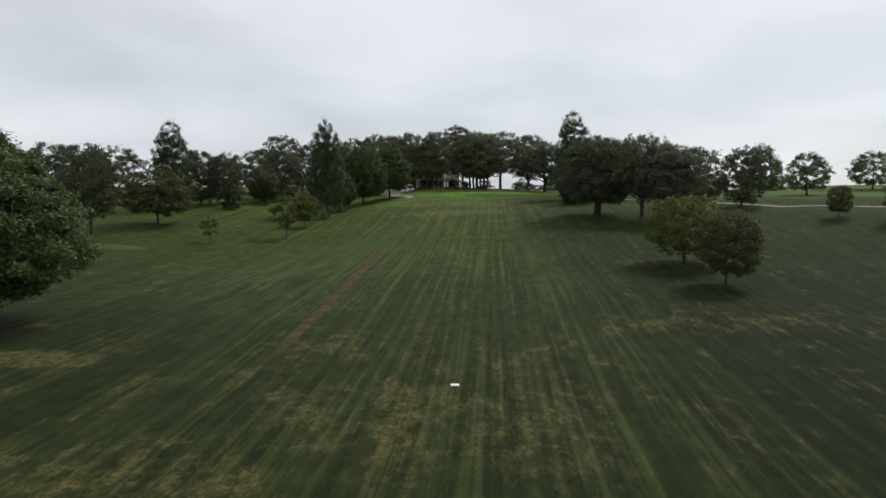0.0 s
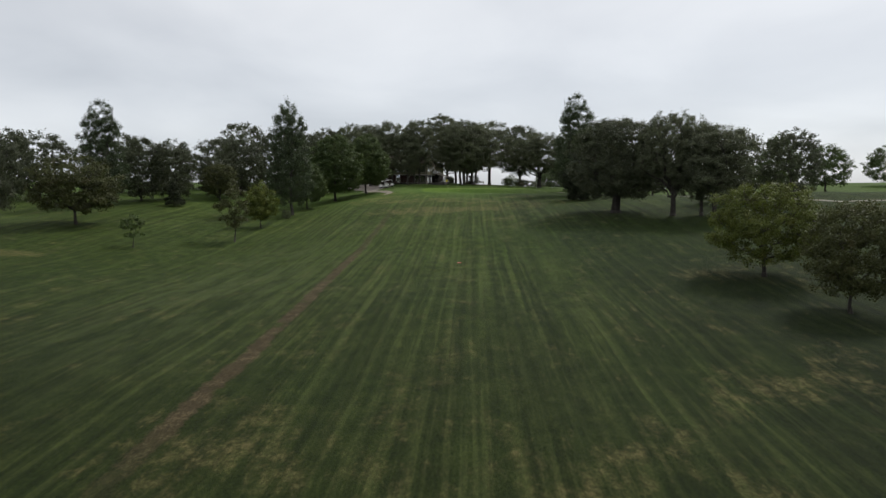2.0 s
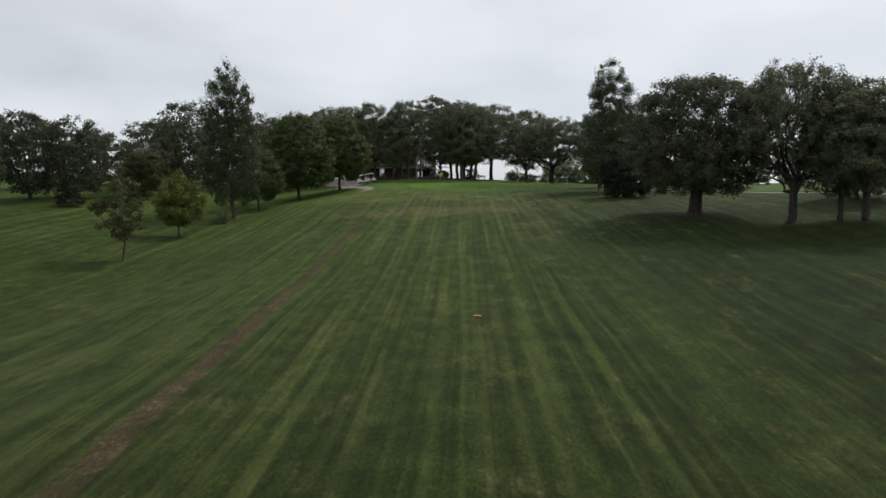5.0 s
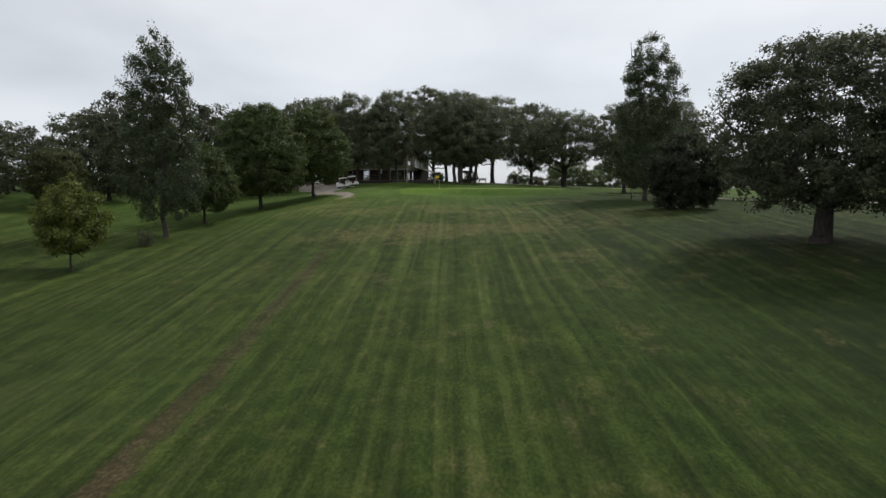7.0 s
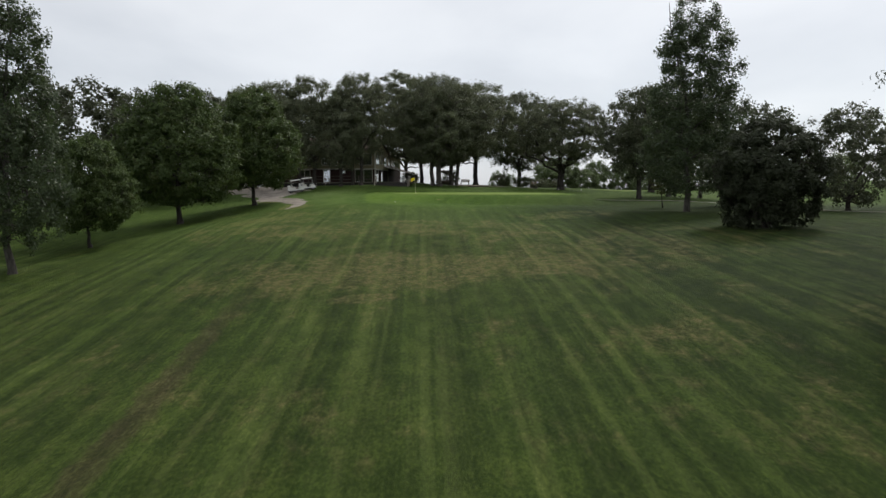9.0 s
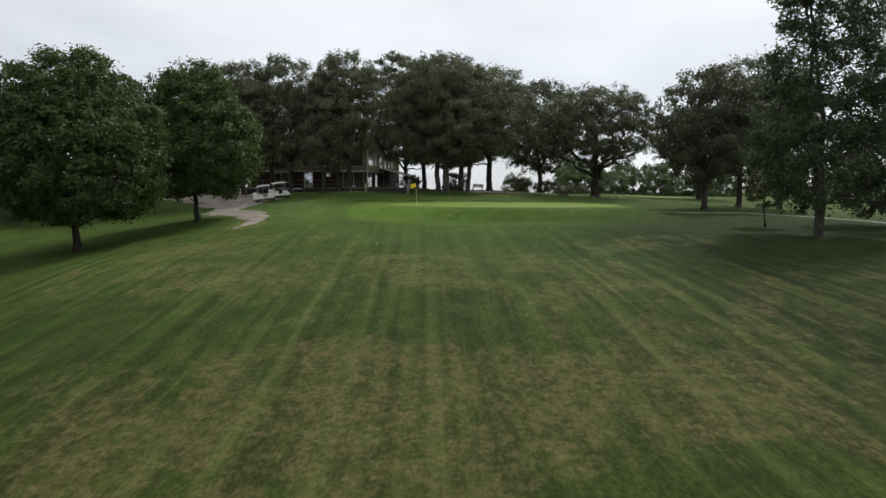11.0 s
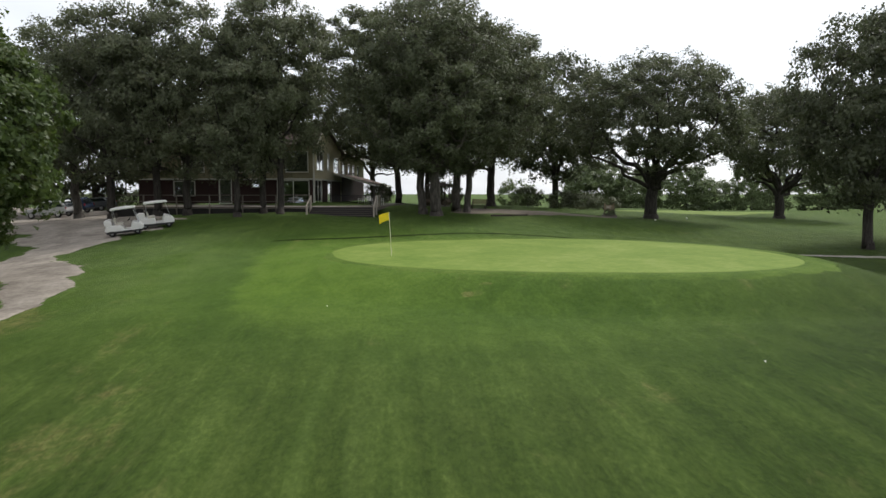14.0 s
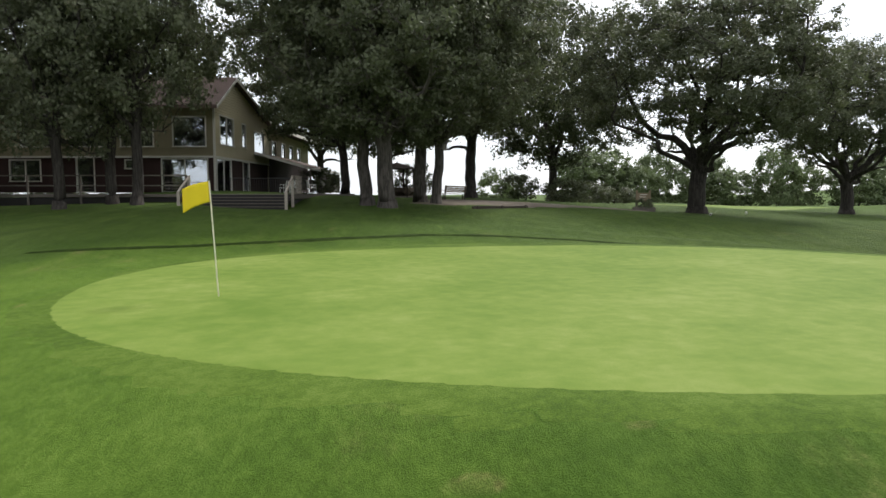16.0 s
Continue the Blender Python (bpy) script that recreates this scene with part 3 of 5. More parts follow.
sheet("cart_path", strip([(34, 208), (43.7, 206.5), (48, 199), (50, 185), (51, 165), (56, 140), (62, 126), (80, 120), (120, 118)], [0.5] * 9), 30, 122, 114, 212, 0.3, PATH_PALE, 0.03,
      "narrow pale cart path curving through the grass", "path")
sheet("far_putting_green", strip([(40, 249), (56, 256), (66, 260)], [3.0, 4.0, 2.0]), 34, 72, 243, 266, 0.6, GREEN_TURF, 0.03, "pale green of a neighbouring hole beyond the trees", "putting green")

# ---------------------------------------------------------------- trees


def tube(points, radii, sides):
    """Vertices and faces of a tapered tube along points."""
    p, r = np.asarray(points, float), np.asarray(radii, float)
    t = np.gradient(p, axis=0)
    t /= np.linalg.norm(t, axis=1)[:, None] + 1e-9
    ref = np.where(np.abs(t[:, 2:3]) > 0.9, np.array([[1.0, 0, 0]]), np.array([[0, 0, 1.0]]))
    a = np.cross(t, ref)
    a /= np.linalg.norm(a, axis=1)[:, None] + 1e-9
    b = np.cross(t, a)
    ang = np.arange(sides) * 2 * np.pi / sides
    ring = p[:, None] + r[:, None, None] * (np.cos(ang)[None, :, None] * a[:, None] + np.sin(ang)[None, :, None] * b[:, None])
    i = np.arange(len(p) * sides).reshape(len(p), sides)
    j = np.roll(i, -1, axis=1)
    return ring.reshape(-1, 3), np.stack([i[:-1], j[:-1], j[1:], i[1:]], -1).reshape(-1, 4)


def lump(p, s):
    """Cheap smooth noise between about -1 and 1."""
    x, y, z = p[..., 0] * s, p[..., 1] * s, p[..., 2] * s
    return (np.sin(1.7 * x + 1.3 * np.sin(1.1 * z + 0.7)) + np.sin(1.9 * y + 1.7 * np.sin(0.9 * x + 2.1)) + np.sin(2.3 * z + 1.1 * np.sin(1.3 * y + 4.0))) / 3


def crown_radius(shape, h):
    """Share of the full crown radius at height share h."""
    if shape == "oak":
        return np.clip(1 - np.abs(1.92 * h - 0.90) ** 3.0, 0, 1) ** 0.45
    if shape == "umbrella":
        return np.clip(0.66 + 1.5 * h, 0, 1) * np.clip(1 - np.clip((h - 0.45) / 0.57, 0, 1) ** 2.8, 0, 1) ** 0.42
    if shape == "dome":
        return np.clip(0.62 + 1.7 * h, 0, 1) * np.clip(1 - np.clip((h - 0.36) / 0.66, 0, 1) ** 2.7, 0, 1) ** 0.48
    if shape == "egg":
        return np.clip(0.60 + 2.2 * h, 0, 1) * np.clip(1 - np.clip((h - 0.30) / 0.72, 0, 1) ** 1.9, 0, 1) ** 0.62
    if shape == "round":
        return np.clip(1 - np.abs(1.92 * h - 0.84) ** 2.3, 0, 1) ** 0.5
    if shape == "poplar":
        return np.clip(0.55 + 3 * h, 0, 1) * (0.94 + 0.06 * np.sin(h * 11 + 0.6)) * (1 - 0.24 * np.clip((h - 0.42) / 0.22, 0, 1)) * np.clip(1 - np.clip((h - 0.72) / 0.30, 0, 1) ** 2.2, 0, 1) ** 0.5
    if shape == "vase":
        return np.clip(0.66 + 0.6 * h, 0, 1) * np.clip((1.03 - h) * 2.2, 0, 1) ** 0.55
    if shape == "cone":
        return np.clip(1.02 - h, 0, 1) ** 0.8
    return np.clip(1 - np.abs(2 * h - 1) ** 2.2, 0, 1) ** 0.5


FORM = {"oak": (0.50, 0.30, 0.20), "umbrella": (0.60, 0.26, 0.20), "dome": (0.80, 0.24, 0.20), "egg": (0.85, 0.55, 0.35), "round": (0.80, 0.50, 0.35),
        "poplar": (1.35, 0.94, 0.30), "vase": (1.2, 0.12, 0.5), "cone": (0.6, 0.95, 0.35)}      # head tallness, fork height share, droop of the leaf plane


def grow(name, shape, height, radius, base, heads, clumps, leaves, leaf, bark, leaf_mat, seed, trunk, spread=0.6, stems=1, limbs=7, head=(0.20, 0.30), fill=0.2, core=0.5, flat=0.8, long=1.0, lean=0.0, hollow=0.3):
    """A tree: trunk that forks into crooked limbs, each limb into branches, one to every head of foliage; the crown is single leaves in clumps."""
    rng = np.random.default_rng(seed)
    tallness, fork_share, droop = FORM[shape]
    # heads of foliage, spread evenly through the crown, fewer in its low core
    h = rng.uniform(0.0, 1.0, 90 * heads)
    h = h[rng.uniform(0, 1, len(h)) < 0.12 + crown_radius(shape, h)]
    ang = rng.uniform(0, 2 * np.pi, len(h))
    R = radius * crown_radius(shape, h) * (1 + 0.10 * np.sin(2 * ang + seed) + 0.09 * np.sin(3 * ang + 2 * seed) + 0.06 * np.sin(5 * ang + 9 * h + seed))
    size = np.minimum(radius * rng.uniform(head[0], head[1], len(h)), 0.55 * R + 0.06 * radius)
    share = np.sqrt(rng.uniform(core**2, 1.0, len(h)))
    keep = (share > 0.72) | (h > 0.5) | (rng.uniform(0, 1, len(h)) > hollow)
    rad = np.maximum(R - size * 0.8, 0) * share
    low = base * (1 + 0.18 * np.sin(2 * ang + 3.1 * seed) + 0.14 * np.sin(5 * ang + seed)) if height > 6 else base
    z = low + size * tallness * 0.4 + h * (height - low - size * tallness * 1.35)
    cand, size = np.stack([rad * np.cos(ang), rad * np.sin(ang), z], -1)[keep], size[keep]
    chosen = [int(np.argmax(cand[:, 2] - 0.5 * np.hypot(cand[:, 0], cand[:, 1])))]
    dist = np.linalg.norm(cand - cand[chosen[0]], axis=1)
    while len(chosen) < heads:
        k = int(np.argmax(dist * rng.uniform(0.6, 1.0, len(cand))))
        chosen.append(k)
        dist = np.minimum(dist, np.linalg.norm(cand - cand[k], axis=1))
    ends, size = cand[chosen], size[chosen]
    # leaf clumps over each head, and some between the heads on the outside of the crown
    which = rng.choice(heads, clumps, p=size**2 / (size**2).sum())
    d = rng.normal(0, 1, (clumps, 3))
    d /= np.linalg.norm(d, axis=1)[:, None]
    d[:, 2] = np.where(d[:, 2] < -0.30, -d[:, 2] * 0.5, d[:, 2])
    pts = ends[which] + d * (size[which] * np.sqrt(rng.uniform(0.10, 1.0, clumps)))[:, None] * np.array([1.0, 1.0, tallness])
    between = rng.uniform(0, 1, clumps) < fill
    h2 = rng.uniform(0.0, 1.0, 14 * clumps)
    h2 = h2[rng.uniform(0, 1, len(h2)) < 0.08 + crown_radius(shape, h2)][:clumps]
    a2 = rng.uniform(0, 2 * np.pi, clumps)
    r2 = crown_radius(shape, h2) * np.sqrt(rng.uniform(0.45, 1.0, clumps))
    q2 = np.stack([r2 * np.cos(a2), r2 * np.sin(a2), h2 * (height - base) / radius], -1)
    r2 = radius * r2 * (0.92 + 0.13 * lump(q2 + seed, 3.1))
    zf = base + h2 * (height - base) * 0.96 + 0.05 * radius * lump(q2 + 3 * seed, 3.7)
    pts[between] = np.stack([r2 * np.cos(a2), r2 * np.sin(a2), zf], -1)[between]
    pts[:, 2] = np.clip(pts[:, 2], max(0.25, base * 0.8), height)
    pts[:, 0] += lean * pts[:, 2]
    ends[:, 0] += lean * ends[:, 2]
    verts, faces, count = [], [], 0

    def add(points, radii, sides):
        nonlocal count
        v, f = tube(points, radii, sides)
        verts.append(v)
        faces.append(f + count)
        count += len(v)

    # the trunk or trunks, flared at the foot
    fork = base * 0.85 + 0.06 * height if fork_share < 0.5 else fork_share * height
    fork = 0.23 * height if shape == "dome" else max(fork, 0.12 * height)
    nodes, rads = [], []
    for s in range(stems):
        turn = rng.uniform(0, 6.28) + s * 6.28 / stems
        off = 0 if stems == 1 else trunk * 1.15
        t = np.linspace(0, 1, 9)
        bend = np.cumsum(rng.normal(0, fork * 0.012, (9, 2)), axis=0)
        x = off * np.cos(turn) * (1 + 2.5 * t * (stems > 1)) + bend[:, 0] + 0.1 * lean * t * fork
        y = off * np.sin(turn) * (1 + 2.5 * t * (stems > 1)) + bend[:, 1]
        r = trunk * (1 - (0.22 if fork_share < 0.5 else 0.90) * t ** 0.9)
        line = np.stack([np.insert(x, 1, x[0]), np.insert(y, 1, y[0]), np.insert(-0.4 + t * (fork + 0.4), 1, 0.45)], -1)
        rr = np.insert(r, 1, trunk * 1.06)
        rr[0] = trunk * 1.45
        add(line, rr, 12)
        up = line[:, 2] > (0.70 * fork if fork_share < 0.5 else base * 0.7)
        nodes.append(line[up])
        rads.append(rr[up])
    nodes, rads = np.concatenate(nodes), np.concatenate(rads)

    def branch(e, a, r0, crook, rise, sides, n=9):
        nonlocal nodes, rads
        span = np.linalg.norm(e - a)
        m = a + (e - a) * rng.uniform(0.35, 0.5) + np.array([0, 0, rise * span])
        t = np.linspace(0, 1, n)[:, None]
        c = (1 - t) ** 2 * a + 2 * t * (1 - t) * m + t**2 * e
        c[1:-1] += np.cumsum(rng.normal(0, crook, (n - 2, 3)), axis=0) * span * np.sin(np.pi * t[1:-1])
        r = r0 * (1 - 0.86 * np.linspace(0, 1, n) ** 0.75) + 0.010
        add(c, r, sides)
        nodes, rads = np.concatenate([nodes, c[2:]]), np.concatenate([rads, r[2:]])

    order = list(range(heads))
    if fork_share < 0.5:                                   # main limbs: to heads far from one another
        high = int(np.argmax(ends[:, 2] - 6.0 * np.clip(0.30 * radius - np.hypot(ends[:, 0] - lean * ends[:, 2], ends[:, 1]), 0, None)))
        first, far = [high], np.linalg.norm(ends - ends[high], axis=1)
        while len(first) < min(limbs, heads):
            k = int(np.argmax(far))
            first.append(k)
            far = np.minimum(far, np.linalg.norm(ends - ends[k], axis=1))
        top_n = len(nodes)
        for i, k in enumerate(first):
            a = nodes[rng.integers(max(0, top_n - 4), top_n)] if stems == 1 else nodes[:top_n][int(np.argmin(np.linalg.norm(nodes[:top_n] - ends[k], axis=1)))]
            branch(ends[k], a, trunk * (0.60 if i == 0 else rng.uniform(0.36, 0.54)), 0.034, -0.04 if ends[k][2] > fork + 0.4 * height else 0.05, 9, 13)
        order = [k for k in order if k not in first]
    order.sort(key=lambda k: np.linalg.norm(ends[k] - np.array([0, 0, fork])))
    for k in order:
        e = ends[k]
        dist = np.linalg.norm(nodes - e, axis=1) + np.where(nodes[:, 2] > e[2] + 0.2, 0.35 * radius, 0.0) + np.where(rads < 0.035, 0.15 * radius, 0.0)
        i = int(np.argmin(dist))
        branch(e, nodes[i], min(rads[i] * 0.72, 0.025 + 0.024 * np.linalg.norm(e - nodes[i])), 0.030, 0.06, *((6, 8) if leaf < 0.3 else (4, 6)))
    for p in pts:
        i = int(np.argmin(np.linalg.norm(nodes - p, axis=1) + np.where(nodes[:, 2] > p[2] + 0.3, 1.5, 0.0)))
        a = nodes[i]
        if 0.3 < np.linalg.norm(p - a) < 0.8 * radius:
            mid = (a + p) / 2 + rng.normal(0, 0.10, 3) * np.linalg.norm(p - a)
            add(np.array([a, mid, p]) if leaf < 0.3 else np.array([a, p]), np.array([0.012 + 0.010 * np.linalg.norm(p - a), 0.020, 0.007])[:3 if leaf < 0.3 else 2], 3)
    # leaves
    per = rng.poisson(leaves, len(pts))
    c = np.repeat(pts, per, axis=0)
    n = len(c)
    sig = spread * np.repeat(rng.uniform(0.60, 1.30, len(pts)), per)[:, None]
    q = rng.normal(0, 1, (n, 3))
    q *= (np.abs(rng.normal(0.72, 0.30, n)) / (np.linalg.norm(q, axis=1) + 1e-6))[:, None]
    c = c + q * sig * np.array([1, 1, flat])
    out = (c - np.array([lean * height * 0.6, 0, base + 0.42 * (height - base)])) / np.array([radius, radius, 0.55 * (height - base)])
    nrm = rng.normal(0, 0.62, (n, 3)) + np.array([0, 0, droop]) + 0.75 * out + 0.3 * q
    nrm /= np.linalg.norm(nrm, axis=1)[:, None]
    a = np.cross(nrm, rng.normal(0, 1, (n, 3)))
    a /= np.linalg.norm(a, axis=1)[:, None] + 1e-9
    b = np.cross(nrm, a)
    s = (leaf * rng.uniform(0.65, 1.35, n))[:, None]
    v = np.stack([c - a * s * 0.55 * long - b * s * 0.42, c + a * s * 0.62 * long, c - a * s * 0.30 * long + b * s * 0.50 + nrm * s * 0.12], 1).reshape(-1, 3)
    f = np.arange(3 * n).reshape(n, 3)
    root = new(name)
    mesh_object("trunk", np.concatenate(verts), np.concatenate(faces), bark, root)
    mesh_object("crown", v, f, leaf_mat, root, smooth_shade=False)
    root["tall"], root["wide"] = height, radius
    return root


def proto(*a, **k):
    """A model tree and the stand in which its kind grows."""
    ob = grow(*a, **k)
    ob["fresh"] = 1
    return ob


def plant(ob, x, y, tall, wide, turn, label, category, group="", sink=0.05):
    """Sets the model tree itself the first time, a copy with its own size and turn after that."""
    sz, sr = tall / ob["tall"], wide / ob["wide"]
    m = Matrix.LocRotScale((x, y, float(ground_z(x, y)) - sink), Euler((0, 0, radians(turn))), (sr, sr, sz))
    if ob["fresh"]:
        ob["fresh"] = 0
        ob.matrix_basis = m
        ob["first_scale"] = (sr, sr, sz)
        made = ob
    else:
        f = ob["first_scale"]
        made = copy_thing(ob, m @ Matrix.Diagonal((1 / f[0], 1 / f[1], 1 / f[2], 1)))
    return tagged(made, label, category, group)


# bur oaks: spreading, massive, tall, broad; then plainer ones for the back of the woods; then those of the grove
oaks = [proto("oak_tree", "dome", 16.5, 8.8, 5.0, 104, 1240, 56, 0.180, BARK_OAK, LEAF_OAK, 11, 0.62, limbs=12, head=(0.18, 0.26), fill=0.18, core=0.30, hollow=0.95, spread=0.60),
        proto("oak_tree", "oak", 15.2, 7.9, 2.4, 100, 1250, 58, 0.190, BARK_OAK, LEAF_OAK_DARK, 23, 0.74, limbs=8, head=(0.22, 0.32), fill=0.30, core=0.45, hollow=0.1, spread=0.64),
        proto("oak_tree", "umbrella", 17.5, 6.6, 4.4, 74, 640, 62, 0.190, BARK_OAK, LEAF_OAK, 37, 0.40, limbs=7, head=(0.22, 0.33), fill=0.20, core=0.4, hollow=0.4, spread=0.74),
        proto("oak_tree", "umbrella", 15.0, 7.0, 3.6, 66, 560, 54, 0.220, BARK_OAK, LEAF_OAK_DARK, 52, 0.40, limbs=7, head=(0.21, 0.31), fill=0.34, core=0.4, hollow=0.4, spread=0.78),
        proto("oak_tree", "oak", 16.0, 7.4, 1.4, 44, 300, 38, 0.36, BARK_OAK, LEAF_OAK_DARK, 57, 0.40, limbs=5, fill=0.45, head=(0.24, 0.36), spread=0.95),
        proto("oak_tree", "oak", 16.0, 7.0, 1.2, 44, 300, 38, 0.36, BARK_OAK, LEAF_OAK_DARK, 58, 0.40, limbs=5, fill=0.45, head=(0.24, 0.36), spread=0.95),
        proto("oak_tree", "umbrella", 18.0, 6.4, 4.3, 70, 600, 58, 0.20, BARK_GREY, LEAF_OAK, 93, 0.40, limbs=7, head=(0.22, 0.33), fill=0.22, core=0.4, hollow=0.3, spread=0.76),
        proto("oak_tree", "umbrella", 18.5, 8.0, 4.3, 96, 1000, 62, 0.175, BARK_GREY, LEAF_OAK, 94, 0.50, limbs=8, head=(0.20, 0.30), fill=0.22, core=0.4, hollow=0.25, spread=0.66, lean=-0.02),
        proto("oak_tree", "umbrella", 16.0, 5.6, 3.3, 54, 440, 58, 0.180, BARK_OAK, LEAF_OAK, 95, 0.36, limbs=6, head=(0.22, 0.32), fill=0.12, core=0.35, hollow=0.3, spread=0.72),
        proto("oak_tree", "umbrella", 18.0, 6.6, 4.5, 74, 640, 60, 0.190, BARK_GREY, LEAF_OAK, 96, 0.36, limbs=7, head=(0.22, 0.32), fill=0.20, core=0.4, hollow=0.3, spread=0.68, lean=0.08),
        proto("oak_tree", "umbrella", 22.5, 6.4, 5.2, 84, 860, 60, 0.20, BARK_OAK, LEAF_OAK, 97, 0.36, limbs=7, head=(0.20, 0.30), fill=0.18, core=0.3, hollow=0.45, spread=0.62, lean=-0.20)]
maples = [proto("maple_tree", "egg", 15.0, 6.6, 2.5, 80, 1150, 56, 0.185, BARK_OAK, LEAF_MAPLE, 61, 0.30, head=(0.18, 0.27), fill=0.62, core=0.6, hollow=0.0, spread=0.66, flat=0.75, long=1.3),
          proto("maple_tree", "egg", 15.0, 6.6, 2.3, 80, 1150, 56, 0.185, BARK_OAK, LEAF_MAPLE, 67, 0.32, head=(0.18, 0.27), fill=0.62, core=0.6, hollow=0.0, spread=0.66, flat=0.75, long=1.3),
          proto("maple_tree", "egg", 15.0, 6.6, 2.0, 40, 300, 38, 0.34, BARK_OAK, LEAF_MAPLE, 69, 0.30, head=(0.22, 0.32), fill=0.6, core=0.5, hollow=0.0, spread=0.9)]
poplars = [proto("cottonwood_tree", "poplar", 22.0, 4.9, 1.8, 90, 800, 60, 0.18, BARK_PALE, LEAF_POPLAR, 71, 0.30, head=(0.18, 0.27), fill=0.34, core=0.3, hollow=0.0, spread=0.56, flat=1.2, lean=-0.035),
           proto("cottonwood_tree", "poplar", 22.0, 4.9, 1.8, 90, 800, 60, 0.18, BARK_PALE, LEAF_POPLAR, 79, 0.24, stems=2, head=(0.18, 0.27), fill=0.30, core=0.3, hollow=0.0, spread=0.56, flat=1.2)]
crabs = [proto("crab_apple_tree", "umbrella", 8.5, 4.6, 1.7, 50, 420, 56, 0.17, BARK_OAK, LEAF_CRAB, 83, 0.17, limbs=6, head=(0.22, 0.32), fill=0.4, core=0.35, spread=0.54, hollow=0.3),
         proto("crab_apple_tree", "umbrella", 8.5, 4.4, 1.7, 50, 420, 56, 0.17, BARK_OAK, LEAF_CRAB, 89, 0.16, limbs=6, head=(0.22, 0.32), fill=0.4, core=0.35, spread=0.54, hollow=0.3)]
limes = [proto("young_tree", "egg", 7.0, 2.8, 1.5, 36, 240, 52, 0.17, BARK_OAK, LEAF_LIME, 91, 0.11, head=(0.24, 0.36), fill=0.4, core=0.35, spread=0.48),
         proto("young_tree", "umbrella", 8.5, 4.8, 1.5, 60, 620, 60, 0.135, BARK_OAK, LEAF_LIME, 92, 0.20, limbs=8, head=(0.20, 0.30), fill=0.35, core=0.3, hollow=0.2, spread=0.46)]
saplings = [proto("sapling", "round", 5.0, 1.7, 1.5, 12, 44, 44, 0.17, BARK_OAK, LEAF_MAPLE, 97, 0.07, spread=0.40, head=(0.3, 0.4)),
            proto("sapling", "egg", 9.0, 2.5, 2.4, 20, 100, 56, 0.17, BARK_OAK, LEAF_CRAB, 98, 0.12, spread=0.48, head=(0.25, 0.36))]
yew = proto("evergreen_shrub", "vase", 8.0, 4.4, 0.3, 56, 480, 60, 0.15, BARK_OAK, LEAF_YEW, 101, 0.20, stems=3, limbs=12, head=(0.16, 0.24), fill=0.45, core=0.4, long=2.0, spread=0.45, flat=1.0)
spruce = proto("small_spruce", "cone", 5.0, 1.9, 0.4, 16, 100, 60, 0.14, BARK_OAK, LEAF_YEW, 103, 0.09, long=1.7, spread=0.36, fill=0.4)
bushes = [proto("bush", "round", 3.0, 2.4, 0.2, 14, 90, 44, 0.15, BARK_OAK, LEAF_FAR, 107, 0.06, stems=3, spread=0.42, fill=0.4),
          proto("hedge_bush", "round", 3.0, 2.4, 0.2, 14, 80, 40, 0.17, BARK_OAK, LEAF_OAK, 109, 0.06, stems=3, spread=0.45, fill=0.5)]
hedge_tree = proto("hedgerow_tree", "round", 7.5, 3.8, 0.5, 24, 200, 34, 0.28, BARK_OAK, LEAF_FAR, 113, 0.14, spread=0.62, fill=0.55, hollow=0.0)

OAK = "large bur oak with dark green leaves and thick limbs"


def stand(k, x, y, tall, wide, turn, label):
    """One oak of the given kind at its place."""
    made = plant(oaks[k], x, y, tall, wide, turn, label, "tree", "bur oaks")
    if label.startswith("leaning"):                         # a bare grey limb forking away from the trunk
        v1, f1 = tube([(0.35, -0.1, 3.4), (0.9, -0.3, 4.7), (1.7, -0.4, 5.7), (2.7, -0.5, 6.5), (3.6, -0.4, 7.3)], [0.24, 0.19, 0.14, 0.09, 0.03], 8)
        v2, f2 = tube([(1.3, -0.35, 5.2), (1.5, -0.6, 6.3), (2.0, -0.7, 7.4), (2.2, -0.6, 8.4)], [0.12, 0.09, 0.06, 0.02], 6)
        mesh_object("dead_limb", np.concatenate([v1, v2]), np.concatenate([f1, f2 + len(v1)]), BARK_DEAD, made, "pale bare dead limb")


for row in (                                               # the east slope and the lone oaks
        (0, 35.0, 233.4, 16.8, 9.4, 40, "broad spreading bur oak standing alone with open limbs"), (0, 57.0, 244.8, 16.4, 8.8, 130, "bur oak with wide low limbs beside the field"),
        (3, 41.1, 211.2, 17.0, 6.6, 70, "bur oak with a thick burled trunk beside the cart path"), (2, 47.6, 215.4, 18.6, 5.8, 130, OAK),
        (6, 52.0, 213.7, 18.0, 5.2, 200, OAK), (1, 30.0, 132.6, 15.2, 7.9, 15, "massive dark bur oak shading the slope"),
        (0, 36.1, 124.6, 15.4, 5.8, 250, "bur oak with a broken open crown on the slope"), (3, 39.3, 122.2, 12.6, 4.6, 30, OAK),
        (2, 40.5, 120.3, 13.0, 5.8, 310, OAK), (4, 56.5, 130.3, 11.5, 4.6, 90, OAK),
        (5, 50.5, 137.0, 12.0, 5.2, 190, OAK), (5, 45.0, 186.0, 12.5, 5.2, 155, OAK),
        (4, 51.0, 178.0, 11.5, 4.8, 20, OAK)):
    stand(*row)
